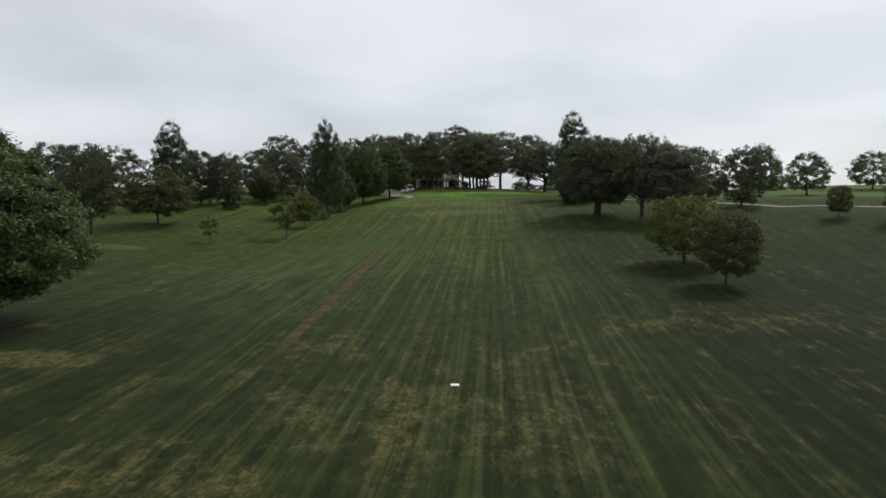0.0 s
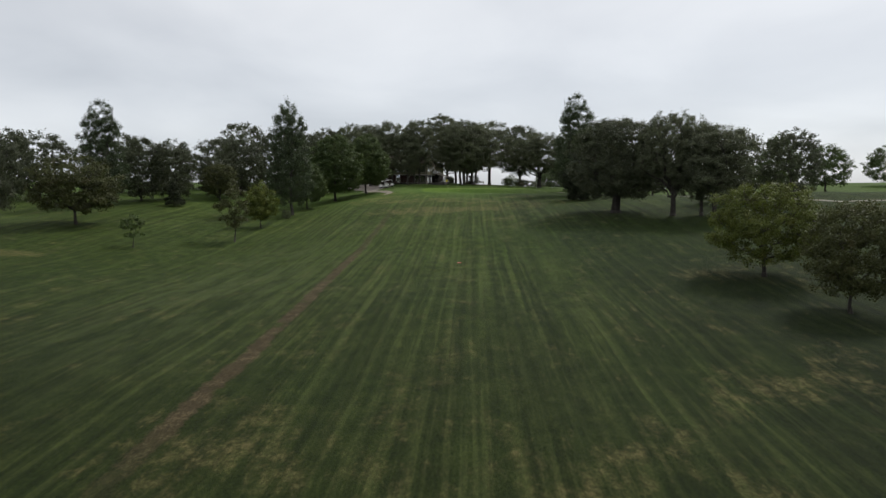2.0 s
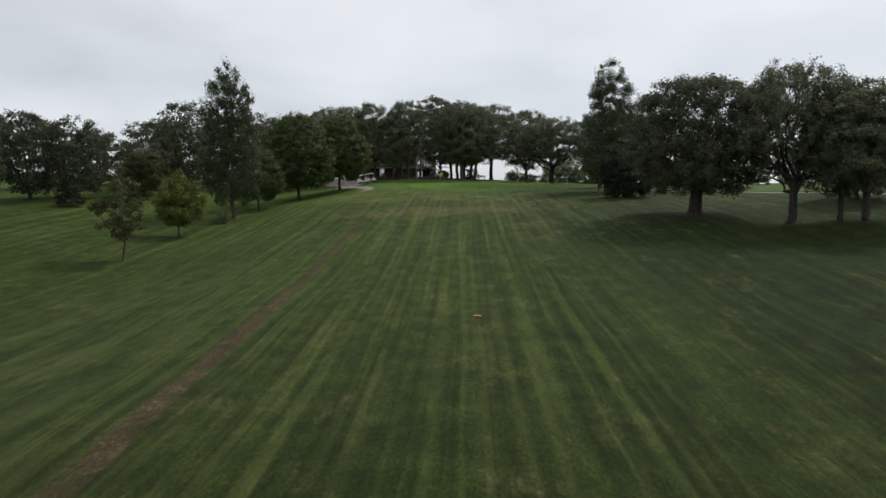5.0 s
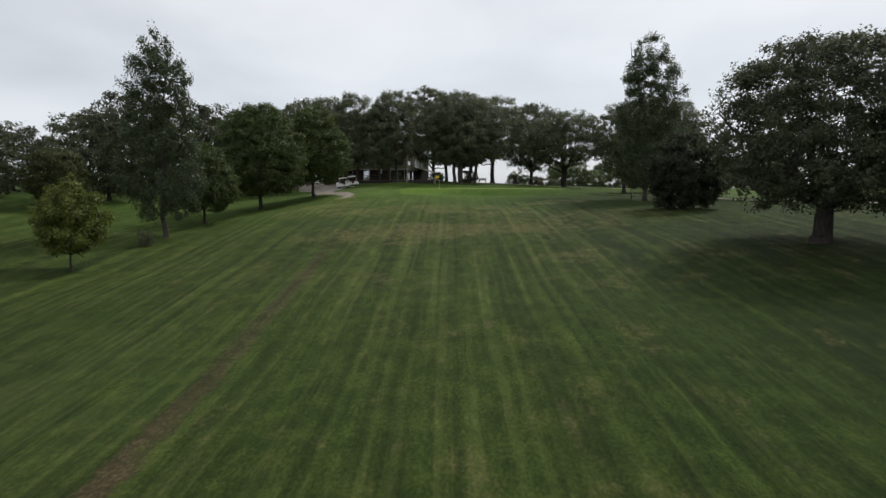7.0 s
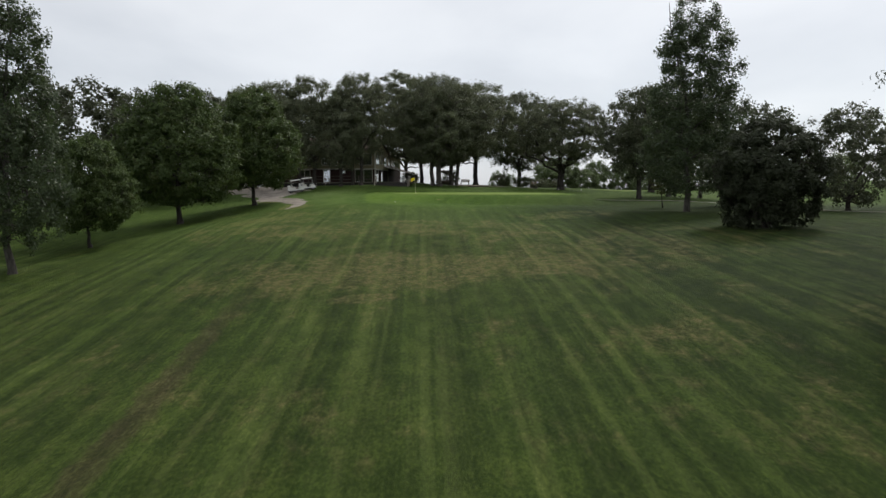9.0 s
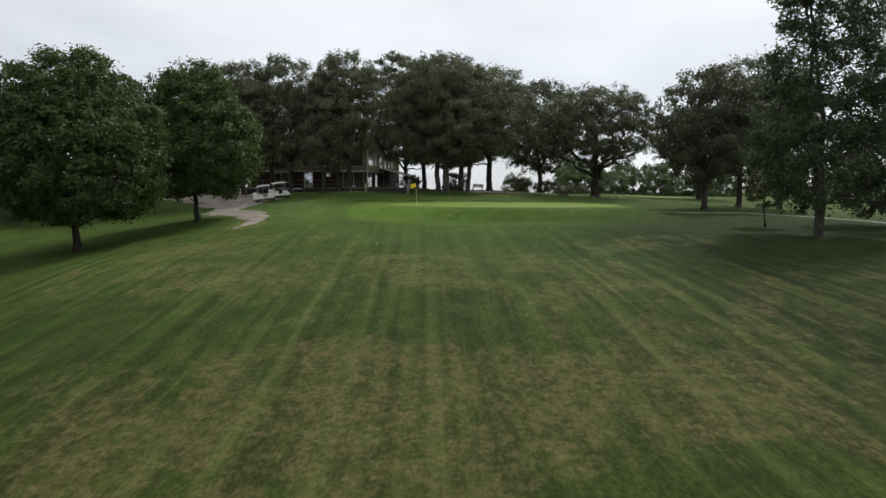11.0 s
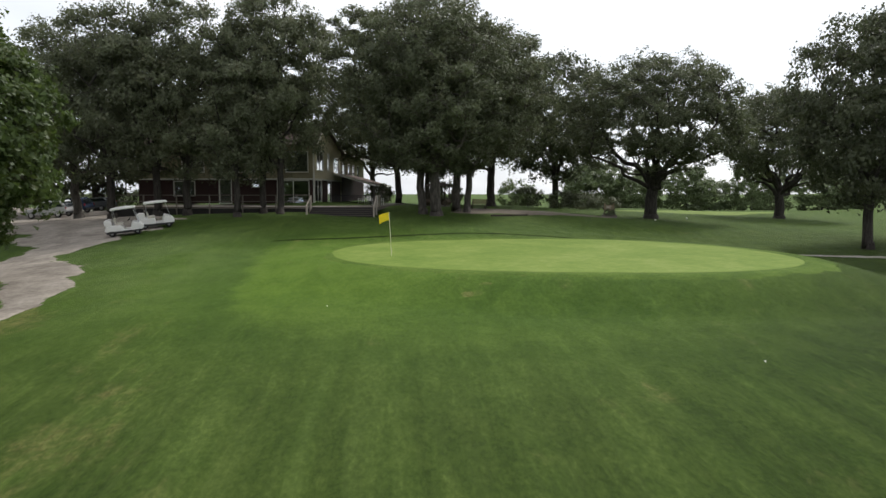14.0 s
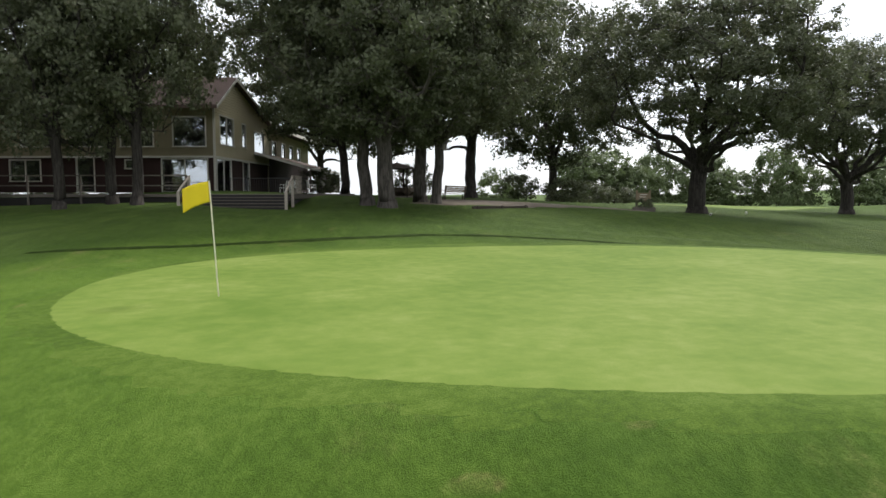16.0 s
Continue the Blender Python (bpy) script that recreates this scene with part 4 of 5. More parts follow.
for row in (                                               # the grove behind the green
        (7, 11.9, 225.5, 18.4, 7.8, 0, "tall bur oak with a pale trunk behind the green"), (6, 10.9, 226.7, 18.8, 6.0, 77, "tall bur oak in the grove behind the green"),
        (9, 15.4, 229.5, 17.6, 6.0, 0, "leaning bur oak beside a bench"), (6, 14.4, 230.3, 18.0, 6.6, 150, "tall bur oak in the grove behind the green"),
        (10, 10.6, 247.2, 22.0, 7.0, 0, "tall bur oak leaning over the clubhouse roof"), (6, 14.6, 252.0, 17.0, 6.0, 100, OAK), (2, 21.2, 245.8, 20.2, 8.2, 200, OAK),
        (3, 32.4, 257.5, 20.6, 8.4, 280, OAK),
        (8, -4.45, 224.9, 15.4, 4.6, 60, "bur oak growing close in front of the deck"),
        (2, -1.15, 226.3, 18.6, 5.0, 145, "bur oak growing close in front of the deck"), (8, -2.6, 227.3, 18.2, 4.6, 260, OAK)):
    stand(*row)
for row in (                                               # the oaks round the deck and the parking area
        (8, -9.0, 228.3, 18.0, 5.6, 300, OAK), (8, -11.6, 229.0, 18.4, 5.6, 35, OAK),
        (8, -15.4, 229.6, 17.8, 5.6, 200, OAK),
        (6, -19.8, 234.5, 18.5, 6.6, 80, "bur oak rising out of the gravel parking area"), (4, -23.6, 251.0, 20.3, 6.4, 170, OAK),
        (5, -15.0, 259.0, 19.0, 7.2, 210, OAK), (4, -5.5, 258.0, 18.5, 7.0, 320, OAK), (2, 8.6, 271.5, 21.0, 7.4, 60, "bur oak with crooked limbs behind the clubhouse wing")):
    stand(*row)
for row in (                                               # the west wood
        (5, -30.0, 243.0, 18.7, 6.2, 15, OAK), (4, -43.0, 190.0, 14.2, 6.2, 120, OAK),
        (5, -36.5, 207.0, 17.1, 7.0, 10, OAK), (4, -35.0, 222.0, 16.6, 7.2, 65, OAK),
        (5, -48.0, 212.0, 17.7, 7.2, 190, OAK), (4, -27.5, 215.0, 16.6, 6.0, 250, OAK),
        (5, -52.0, 203.0, 13.5, 6.4, 85, OAK), (4, -46.0, 181.5, 9.5, 4.6, 30, OAK),
        (5, -58.0, 186.0, 10.5, 5.2, 270, OAK), (5, -56.9, 166.3, 13.4, 4.8, 290, OAK),
        (4, -51.5, 169.0, 12.6, 5.0, 40, OAK), (3, -60.1, 120.1, 14.9, 5.4, 140, OAK),
        (4, -78.0, 168.0, 14.0, 7.2, 20, OAK), (5, -90.0, 176.0, 15.0, 7.8, 130, OAK)):
    stand(*row)
for row in (                                               # the west wood
        (4, -70.0, 188.0, 14.0, 6.8, 220, OAK), (5, -102.0, 184.0, 15.0, 7.0, 330, OAK),
        (4, -62.0, 200.0, 11.0, 6.6, 75, OAK)):
    stand(*row)

plant(maples[0], -14.3, 199.4, 15.0, 6.4, 30, "round full dark green maple beside the gravel path", "tree", "maples")
plant(maples[1], -20.7, 188.4, 15.8, 6.9, 100, "round full dark green maple beside the fairway", "tree", "maples")
plant(maples[1], -38.5, 57.0, 17.2, 9.4, 210, "very large low-branched maple at the edge of the fairway", "tree", "maples")
plant(maples[0], -25.0, 174.5, 10.4, 4.2, 60, "smaller drooping maple beside the cottonwood", "tree", "maples")
plant(maples[2], 102.6, 223.3, 17.2, 6.8, 40, "pale green round maple on the far field", "tree", "maples")
plant(maples[2], 123.1, 233.6, 14.6, 7.4, 140, "round field maple standing alone", "tree", "maples")
plant(maples[2], 161.0, 260.0, 14.6, 8.2, 260, "round field maple standing alone", "tree", "maples")
COTTON = "tall narrow cottonwood with an airy grey-green top"
plant(poplars[0], -26.0, 162.9, 22.6, 4.7, 10, COTTON, "tree", "cottonwoods")
plant(poplars[1], -60.0, 156.5, 20.0, 4.7, 80, COTTON, "tree", "cottonwoods")
plant(poplars[1], 33.6, 178.4, 22.8, 5.4, 200, "tall twin-topped cottonwood with an airy crown", "tree", "cottonwoods")
plant(crabs[0], -53.6, 132.6, 10.6, 6.6, 0, "wide low crab apple with brownish leaves", "tree", "crab apples")
plant(crabs[1], 30.0, 72.4, 8.2, 3.6, 90, "small crab apple with brownish green leaves", "tree", "crab apples")
plant(limes[1], 29.9, 84.8, 8.6, 5.0, 20, "low spreading tree with yellow-green leaves", "tree", "young trees")
plant(crabs[0], 70.0, 103.0, 7.5, 3.6, 150, "low crab apple at the edge of the field", "tree", "crab apples")
plant(crabs[1], -44.0, 176.0, 8.0, 3.8, 200, "crab apple in the hollow", "tree", "crab apples")
plant(limes[0], -28.3, 145.2, 8.2, 3.0, 100, "young tree with yellow-green leaf tips", "tree", "young trees")
plant(crabs[1], 63.4, 110.4, 5.2, 2.0, 10, "small young tree in the field", "tree", "young trees")
plant(saplings[0], -39.1, 117.8, 4.8, 1.7, 0, "thin sapling with sparse leaves", "sapling", "saplings")
plant(saplings[1], -28.8, 129.8, 9.4, 2.6, 40, "slender young tree with a thin trunk", "tree", "saplings")
plant(saplings[1], 34.3, 187.0, 6.6, 1.8, 200, "slender young tree with a thin trunk beside the path", "tree", "saplings")
plant(yew, 31.2, 160.0, 8.8, 4.8, 0, "large dark vase-shaped evergreen shrub on the slope", "shrub")
plant(spruce, -48.3, 160.3, 5.2, 2.0, 0, "small dark spruce in the hollow", "tree")
plant(bushes[1], -26.1, 156.4, 1.9, 0.9, 50, "little evergreen shrub below the cottonwood", "shrub")
plant(bushes[0], 33.2, 281.0, 5.6, 3.4, 0, "round pale green bush beyond the crest", "shrub")
for x, y, tall, wide in ((32.5, 254.0, 2.6, 2.4), (36.0, 255.5, 2.4, 2.6), (39.0, 256.5, 2.0, 2.4), (28.0, 254.5, 2.8, 2.2), (8.5, 251.0, 2.6, 2.0), (16.5, 247.0, 3.2, 1.8)):
    plant(bushes[1], x, y, tall, wide, 37 * x, "low dark rounded hedge bush under the oaks", "shrub", "hedge bushes")
for x, y, tall, wide in ((-27, 266, 3.0, 3.2), (-32, 265, 2.6, 3.0), (-22, 268, 3.2, 3.0), (-37, 262, 2.8, 3.0), (-42, 258, 3.2, 3.2), (-17, 268, 2.8, 2.8)):
    plant(bushes[1], x, y, tall, wide, 53 * x, "dark rounded hedge bush behind the parking area", "shrub", "hedge bushes", 0.2)
for i, (x, y) in enumerate(((46, 284), (50, 287), (55, 284), (60, 289), (66, 285), (72, 288), (78, 284), (84, 287), (90, 281), (97, 284), (104, 278), (112, 281), (121, 275), (131, 272))):
    plant(hedge_tree, x, y, 9.4 + 2.0 * math.sin(i * 2.3), 4.6 + 1.0 * math.sin(i * 1.7), 61 * i, "pale green hedgerow tree along the far field edge", "tree", "hedgerow trees", 0.8)

# ---------------------------------------------------------------- shapes


def box(bm, x0, x1, y0, y1, z0, z1, m=None):
    """Adds a box to bm."""
    c = bmesh.ops.create_cube(bm, size=1.0)["verts"]
    mm = Matrix.Translation(((x0 + x1) / 2, (y0 + y1) / 2, (z0 + z1) / 2)) @ Matrix.Diagonal((x1 - x0, y1 - y0, z1 - z0, 1))
    bmesh.ops.transform(bm, matrix=(m @ mm) if m else mm, verts=c)
    return bm


def boxed(x0, x1, y0, y1, z0, z1, bevel=0.0, m=None):
    bm = box(bmesh.new(), x0, x1, y0, y1, z0, z1, m)
    if bevel:
        bmesh.ops.bevel(bm, geom=list(bm.edges), offset=bevel, segments=2, affect="EDGES", clamp_overlap=True)
    return bm


def rod(a, b, r, sides=10, r2=None):
    """A round bar from a to b."""
    a, b = Vector(a), Vector(b)
    bm = bmesh.new()
    bmesh.ops.create_cone(bm, cap_ends=True, segments=sides, radius1=r, radius2=r if r2 is None else r2, depth=(b - a).length)
    bmesh.ops.transform(bm, matrix=Matrix.Translation((a + b) / 2) @ (b - a).to_track_quat("Z", "Y").to_matrix().to_4x4(), verts=bm.verts)
    return bm


def prism(profile, axis, lo, hi, bevel=0.0, segments=2):
    """A profile of (a, b) pairs drawn along an axis: x gives (y, z), y gives (x, z), z gives (x, y)."""
    bm = bmesh.new()

    def at(a, b, c):
        return {"x": (c, a, b), "y": (a, c, b), "z": (a, b, c)}[axis]
    lower = [bm.verts.new(at(a, b, lo)) for a, b in profile]
    upper = [bm.verts.new(at(a, b, hi)) for a, b in profile]
    k = len(profile)
    bm.faces.new(lower[::-1])
    bm.faces.new(upper)
    for i in range(k):
        bm.faces.new((lower[i], lower[(i + 1) % k], upper[(i + 1) % k], upper[i]))
    bmesh.ops.recalc_face_normals(bm, faces=bm.faces)
    if bevel:
        bmesh.ops.bevel(bm, geom=list(bm.edges), offset=bevel, segments=segments, affect="EDGES", clamp_overlap=True)
    return bm


def ring(mid, axis, r, thick, sides=20):
    """A tyre-like ring round an axis."""
    v, f = [], []
    q = Vector(axis).to_track_quat("Z", "Y")
    for i in range(sides):
        a = 2 * math.pi * i / sides
        for j in range(8):
            b = 2 * math.pi * j / 8
            rr = r + thick * math.cos(b)
            v.append(Vector(mid) + q @ Vector((rr * math.cos(a), rr * math.sin(a), thick * 1.25 * math.sin(b))))
            f.append((i * 8 + j, ((i + 1) % sides) * 8 + j, ((i + 1) % sides) * 8 + (j + 1) % 8, i * 8 + (j + 1) % 8))
    bm = bmesh.new()
    vs = [bm.verts.new(p) for p in v]
    for q4 in f:
        bm.faces.new([vs[i] for i in q4])
    bmesh.ops.recalc_face_normals(bm, faces=bm.faces)
    return bm


# ---------------------------------------------------------------- clubhouse
FLOOR_Z = 11.22
HOUSE = pose(2.22, 231.0, FLOOR_Z, 0, 0, -11.4)              # the frame of the deck; the house stands behind it
house = tagged(new("clubhouse"), "two-storey clubhouse with tan clapboard siding over dark brick", "house")
house.matrix_basis = pose(1.28, 237.96, FLOOR_Z, 0, 0, -11.4) @ Matrix.Scale(1.16, 4)
EAVE, RIDGE_Y, RIDGE, BACK, WEST = 5.2, 3.3, 7.1, 12.0, -15.6


def wall_with_holes(name, axis, at, thick, lo, hi, z0, z1, holes, mat, parent):
    """A straight wall pierced by rectangular openings. axis x: it runs along x at y = at."""
    bm = bmesh.new()
    us = sorted({lo, hi, *(h[0] for h in holes), *(h[1] for h in holes)})
    zs = sorted({z0, z1, *(h[2] for h in holes), *(h[3] for h in holes)})
    for a, b in zip(us[:-1], us[1:]):
        for c, d in zip(zs[:-1], zs[1:]):
            if any(h[0] <= a and b <= h[1] and h[2] <= c and d <= h[3] for h in holes):
                continue
            if axis == "x":
                box(bm, a, b, at, at + thick, c, d)
            else:
                box(bm, at - thick, at, a, b, c, d)
    bmesh.ops.remove_doubles(bm, verts=bm.verts, dist=0.0005)
    return part(name, bm, mat, parent)


def window(parent, axis, at, a, b, c, d, mullions=1, blind=None, name="window", rim=0.075):
    """A framed window in a wall: rim, sill, panes and a dark or pale panel behind it, for room shade or bright sky."""
    out = -1 if axis == "x" else 1
    root = new(name)
    root.parent = parent

    def bx(u0, u1, w0, w1, z0, z1):
        w0, w1 = sorted((at + out * w0, at + out * w1))
        return (u0, u1, w0, w1, z0, z1) if axis == "x" else (w0, w1, u0, u1, z0, z1)
    bm = bmesh.new()
    for u0, u1, z0, z1 in ((a - rim, a, c - rim, d + rim), (b, b + rim, c - rim, d + rim), (a, b, d, d + rim), (a, b, c - rim, c)):
        box(bm, *bx(u0, u1, -0.08, 0.045, z0, z1))
    part("window_frame", bm, TRIM, root)
    part("window_sill", boxed(*bx(a - rim * 1.4, b + rim * 1.4, 0.045, 0.10, c - rim, c - rim + 0.04), 0.006), TRIM, root)
    wide = (b - a) / mullions
    for i in range(mullions):
        if i:
            part("mullion", boxed(*bx(a + i * wide - 0.03, a + i * wide + 0.03, -0.05, 0.02, c, d)), TRIM, root)
        g = part("pane", boxed(*bx(a + i * wide + 0.031, a + (i + 1) * wide - 0.031, -0.035, -0.025, c + 0.001, d - 0.001)), GLASS, root)
        g.visible_shadow = False
    part("blind" if blind else "dark_room", boxed(*bx(a, b, *((-0.10, -0.07) if blind else (-0.34, -0.30)), c, d)), PALE_BACK if blind else NEAR_BLACK, root)
    return root


front_up = [(-2.45, -0.55, 2.75, 4.45), (-5.6, -3.7, 2.75, 4.45), (-8.6, -6.1, 2.75, 4.45), (-11.6, -9.7, 2.75, 4.45), (-15.5, -13.6, 2.75, 4.45)]
front_low = [(-3.2, -0.5, 0.05, 1.95), (-8.35, -7.35, 0.05, 2.05), (-12.4, -10.6, 0.7, 1.9), (-5.4, -4.9, 1.45, 1.9)]
gable_up = [(0.95, 3.55, 2.95, 4.65), (5.3, 6.15, 3.05, 4.55), (8.1, 10.6, 2.7, 4.3)]
gable_low = [(0.45, 3.1, 0.05, 2.0), (5.6, 7.0, 0.1, 2.0)]
wall_with_holes("upper_front_wall", "x", 0.0, 0.25, WEST, 0.0, 2.15, EAVE, front_up, TAN_SHADE, house)
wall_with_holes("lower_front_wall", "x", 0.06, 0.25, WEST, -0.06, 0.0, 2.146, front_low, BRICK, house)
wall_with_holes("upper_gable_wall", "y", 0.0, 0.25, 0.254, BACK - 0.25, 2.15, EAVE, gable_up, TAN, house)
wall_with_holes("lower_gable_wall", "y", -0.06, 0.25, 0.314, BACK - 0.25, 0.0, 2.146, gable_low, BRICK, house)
part("back_wall", boxed(WEST, 0.0, BACK - 0.25, BACK, 0.0, 5.05), TAN_SHADE, house)
part("west_wall", boxed(WEST, WEST + 0.25, 0.32, BACK - 0.254, 0.0, EAVE), TAN_SHADE, house)
part("gable_peak", prism([(0.0, EAVE + 0.004), (BACK, 5.05), (BACK, 5.08), (RIDGE_Y, RIDGE - 0.16), (0.0, EAVE + 0.03)], "x", -0.25, 0.0), TAN, house)
for a, b, c, d in front_up:
    window(house, "x", 0.0, a, b, c, d, 1)
# the third pane's bright sky reflection is a pale panel set behind it
for (a, b, c, d), k in zip(gable_up, (2, 1, 1)):
    window(house, "y", 0.0, a, b, c, d, k, blind=(a > 7))
for (a, b, c, d), k in zip(front_low, (2, 1, 2, 1)):
    window(house, "x", 0.06, a, b, c, d, k, name="glass_door" if c < 0.1 else "window")
for (a, b, c, d), k in zip(gable_low, (2, 1)):
    window(house, "y", -0.06, a, b, c, d, k, name="glass_door", blind=(a > 5))
# clapboards on the gable end, each a lapped plank
z = 2.18
while z < RIDGE - 0.35:
    lo = 0.0 if z < EAVE else (z - EAVE + 0.1) / (RIDGE - EAVE) * RIDGE_Y
    hi = BACK if z < 5.05 else BACK - (z - 5.05 + 0.1) / (RIDGE - 5.05) * (BACK - RIDGE_Y)
    spans = [(lo + 0.1, hi - 0.05)]
    for a, b, c, d in gable_up:
        if c - 0.09 < z + 0.15 and z < d + 0.09:
            spans = [s for p, q in spans for s in ((p, min(q, a - 0.09)), (max(p, b + 0.09), q)) if s[1] - s[0] > 0.05]
    for p, q in spans:
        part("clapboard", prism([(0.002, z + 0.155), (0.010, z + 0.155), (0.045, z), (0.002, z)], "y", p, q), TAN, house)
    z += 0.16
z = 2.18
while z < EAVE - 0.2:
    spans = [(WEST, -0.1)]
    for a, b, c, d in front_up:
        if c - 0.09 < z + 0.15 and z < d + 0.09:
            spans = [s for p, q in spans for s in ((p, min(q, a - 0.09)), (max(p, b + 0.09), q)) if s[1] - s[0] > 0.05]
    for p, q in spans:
        part("clapboard", prism([(-0.002, z + 0.155), (-0.010, z + 0.155), (-0.045, z), (-0.002, z)], "x", p, q), TAN_SHADE, house)
    z += 0.16
part("corner_board", boxed(-0.09, 0.034, -0.034, 0.09, 0.0, EAVE, 0.006), TRIM, house)
part("belt_board", boxed(WEST, -0.092, -0.05, -0.03, 2.05, 2.17), TRIM, house)
part("belt_board", boxed(0.03, 0.05, 0.092, BACK, 2.05, 2.17), TRIM, house)
slope_f = math.atan2(RIDGE - EAVE, RIDGE_Y)
roof = part("roof", prism([(-0.55, EAVE - 0.28), (RIDGE_Y, RIDGE), (BACK + 0.4, 4.92), (BACK + 0.4, 5.08), (RIDGE_Y, RIDGE + 0.17), (-0.55, EAVE - 0.11)], "x", WEST - 0.4, 0.38), SHINGLE, house)
part("verge_board", prism([(-0.57, EAVE - 0.31), (RIDGE_Y, RIDGE - 0.04), (BACK + 0.42, 4.88), (BACK + 0.42, 5.05), (RIDGE_Y, RIDGE + 0.14), (-0.57, EAVE - 0.13)], "x", 0.384, 0.42), TRIM, roof)
for k in range(24):                                        # shingle courses
    t0 = k / 24
    y0, z0 = -0.55 + t0 * (RIDGE_Y + 0.55), EAVE - 0.11 + t0 * (RIDGE + 0.28 - EAVE)
    part("shingle_course", prism([(y0, z0 + 0.004), (y0 + 0.24, z0 + 0.004 + 0.24 * math.tan(slope_f)), (y0, z0 + 0.03)], "x", WEST - 0.38, 0.36), SHINGLE, roof)
part("chimney", boxed(-9.4, -8.5, 4.2, 5.2, 7.0, 9.0, 0.02), BRICK, house)
# the long low wing behind the gable
ext_holes = [(y, y + 1.25, 2.75, 4.05) for y in (13.6, 16.6, 19.4, 22.4)]
wall_with_holes("wing_wall", "y", -0.2, 0.25, BACK + 0.002, 27.0, 2.6, 4.75, ext_holes, TAN_SHADE, house)
# lower part split off and coloured dark for the shade under the porch
part("wing_lower_wall", boxed(-0.47, -0.22, BACK + 0.002, 27.0, 0.0, 2.596), BRICK, house, "dark lower wing wall with porch shade put in its colour")
part("wing_back_wall", boxed(-7.0, -0.2, 27.002, 27.25, 0.0, 4.75), TAN_SHADE, house)
part("wing_west_wall", boxed(-7.25, -7.004, BACK + 0.01, 27.25, 0.0, 4.75), TAN_SHADE, house)
for a, b, c, d in ext_holes:
    window(house, "y", -0.2, a, b, c, d, 1, blind=True)
wing = part("wing_roof", prism([(1.1, 4.62), (-3.6, 5.6), (-7.6, 4.7), (-7.6, 4.84), (-3.6, 5.78), (1.1, 4.80)], "y", BACK + 0.02, 27.8), SHINGLE, house)
part("fascia_board", boxed(1.102, 1.14, BACK + 0.02, 27.8, 4.60, 4.84), TRIM, wing)
# porch roof along the east side
porch = part("porch_roof", prism([(0.06, 2.75), (0.06, 2.87), (4.1, 1.72), (4.1, 1.60)], "y", 8.0, 20.5), SHINGLE, house)
part("fascia_board", boxed(4.1, 4.14, 8.0, 20.5, 1.58, 1.74), TRIM, porch)
part("barge_board", prism([(0.06, 2.72), (0.06, 2.90), (4.1, 1.75), (4.1, 1.57)], "y", 7.96, 7.998), TRIM, porch)
for y in (8.15, 11.3, 14.5, 17.4, 20.3):
    part("porch_post", boxed(3.92, 4.04, y - 0.06, y + 0.06, 0.0, 1.60, 0.008), WOOD_GREY, house)
# dark panel added in place of the shade under the porch roof
part("porch_side_wall", boxed(3.88, 3.93, 12.0, 20.2, 0.0, 1.58), WOOD_DARK, house)

# ---------------------------------------------------------------- deck, steps, rails
deck = tagged(new("deck"), "long weathered timber deck with horizontal rails in front of the clubhouse", "deck")
deck.matrix_basis = Matrix.Translation((0, 0, -0.12)) @ HOUSE
# near-black sheets below the boards stand for the shade under the deck
part("deck_skirt", boxed(-17.6, -0.1, -3.9, -3.84, -1.4, -0.18), NEAR_BLACK, deck)
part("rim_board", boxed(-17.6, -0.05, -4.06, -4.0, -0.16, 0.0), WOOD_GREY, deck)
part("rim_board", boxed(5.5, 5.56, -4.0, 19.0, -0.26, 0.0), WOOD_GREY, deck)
part("deck_skirt", boxed(5.4, 5.46, -3.8, 19.0, -1.2, -0.28), NEAR_BLACK, deck)
k = 0
y = -4.0
while y < 6.55:
    part("deck_board", boxed(-17.6, 5.5, y, y + 0.138, -0.04, 0.0), WOOD_GREY, deck)
    y += 0.1428
for i in range(53):
    part("deck_board", boxed(-2.2 + i * 0.1445, -2.2 + i * 0.1445 + 0.139, 6.75, 19.0, -0.04, 0.0), WOOD_GREY, deck)
for i in range(7):
    x = -17.5 + i * 2.89
    part("rail_post", boxed(x - 0.045, x + 0.045, -4.17, -4.065, -0.9, 1.02, 0.006), WOOD_GREY, deck)
for z0, h in ((0.96, 0.07), (0.42, 0.07)):
    part("rail", boxed(-17.55, -0.1, -4.215, -4.175, z0, z0 + h, 0.006), WOOD_GREY, deck)
for s in range(5):                                          # broad steps down to the grass
    part("riser", boxed(0.0, 5.5, -4.06 - 0.30 * s - 0.02, -4.06 - 0.30 * s, -0.165 * (s + 1), -0.165 * s - 0.045), NEAR_BLACK, deck)
    part("tread", boxed(-0.02, 5.52, -4.06 - 0.30 * (s + 1) - 0.03, -4.06 - 0.30 * s - 0.02, -0.165 * (s + 1) - 0.04, -0.165 * (s + 1), 0.006), WOOD_DARK, deck)
    part("nosing", boxed(-0.02, 5.52, -4.06 - 0.30 * (s + 1) - 0.055, -4.06 - 0.30 * (s + 1) - 0.032, -0.165 * (s + 1) - 0.026, -0.165 * (s + 1) + 0.004, 0.004), WOOD_GREY, deck)
for x in (-0.06, 5.56):
    part("newel_post", boxed(x - 0.07, x + 0.07, -4.14, -4.0, -0.9, 1.0, 0.01), WOOD_PALE, deck)
    part("newel_post", boxed(x - 0.07, x + 0.07, -5.60, -5.46, -1.1, 0.12, 0.01), WOOD_PALE, deck)
    part("hand_rail", prism([(-4.0, 0.92), (-4.0, 1.0), (-5.62, 0.12), (-5.62, 0.04)], "x", x - 0.05, x + 0.05), WOOD_PALE, deck)
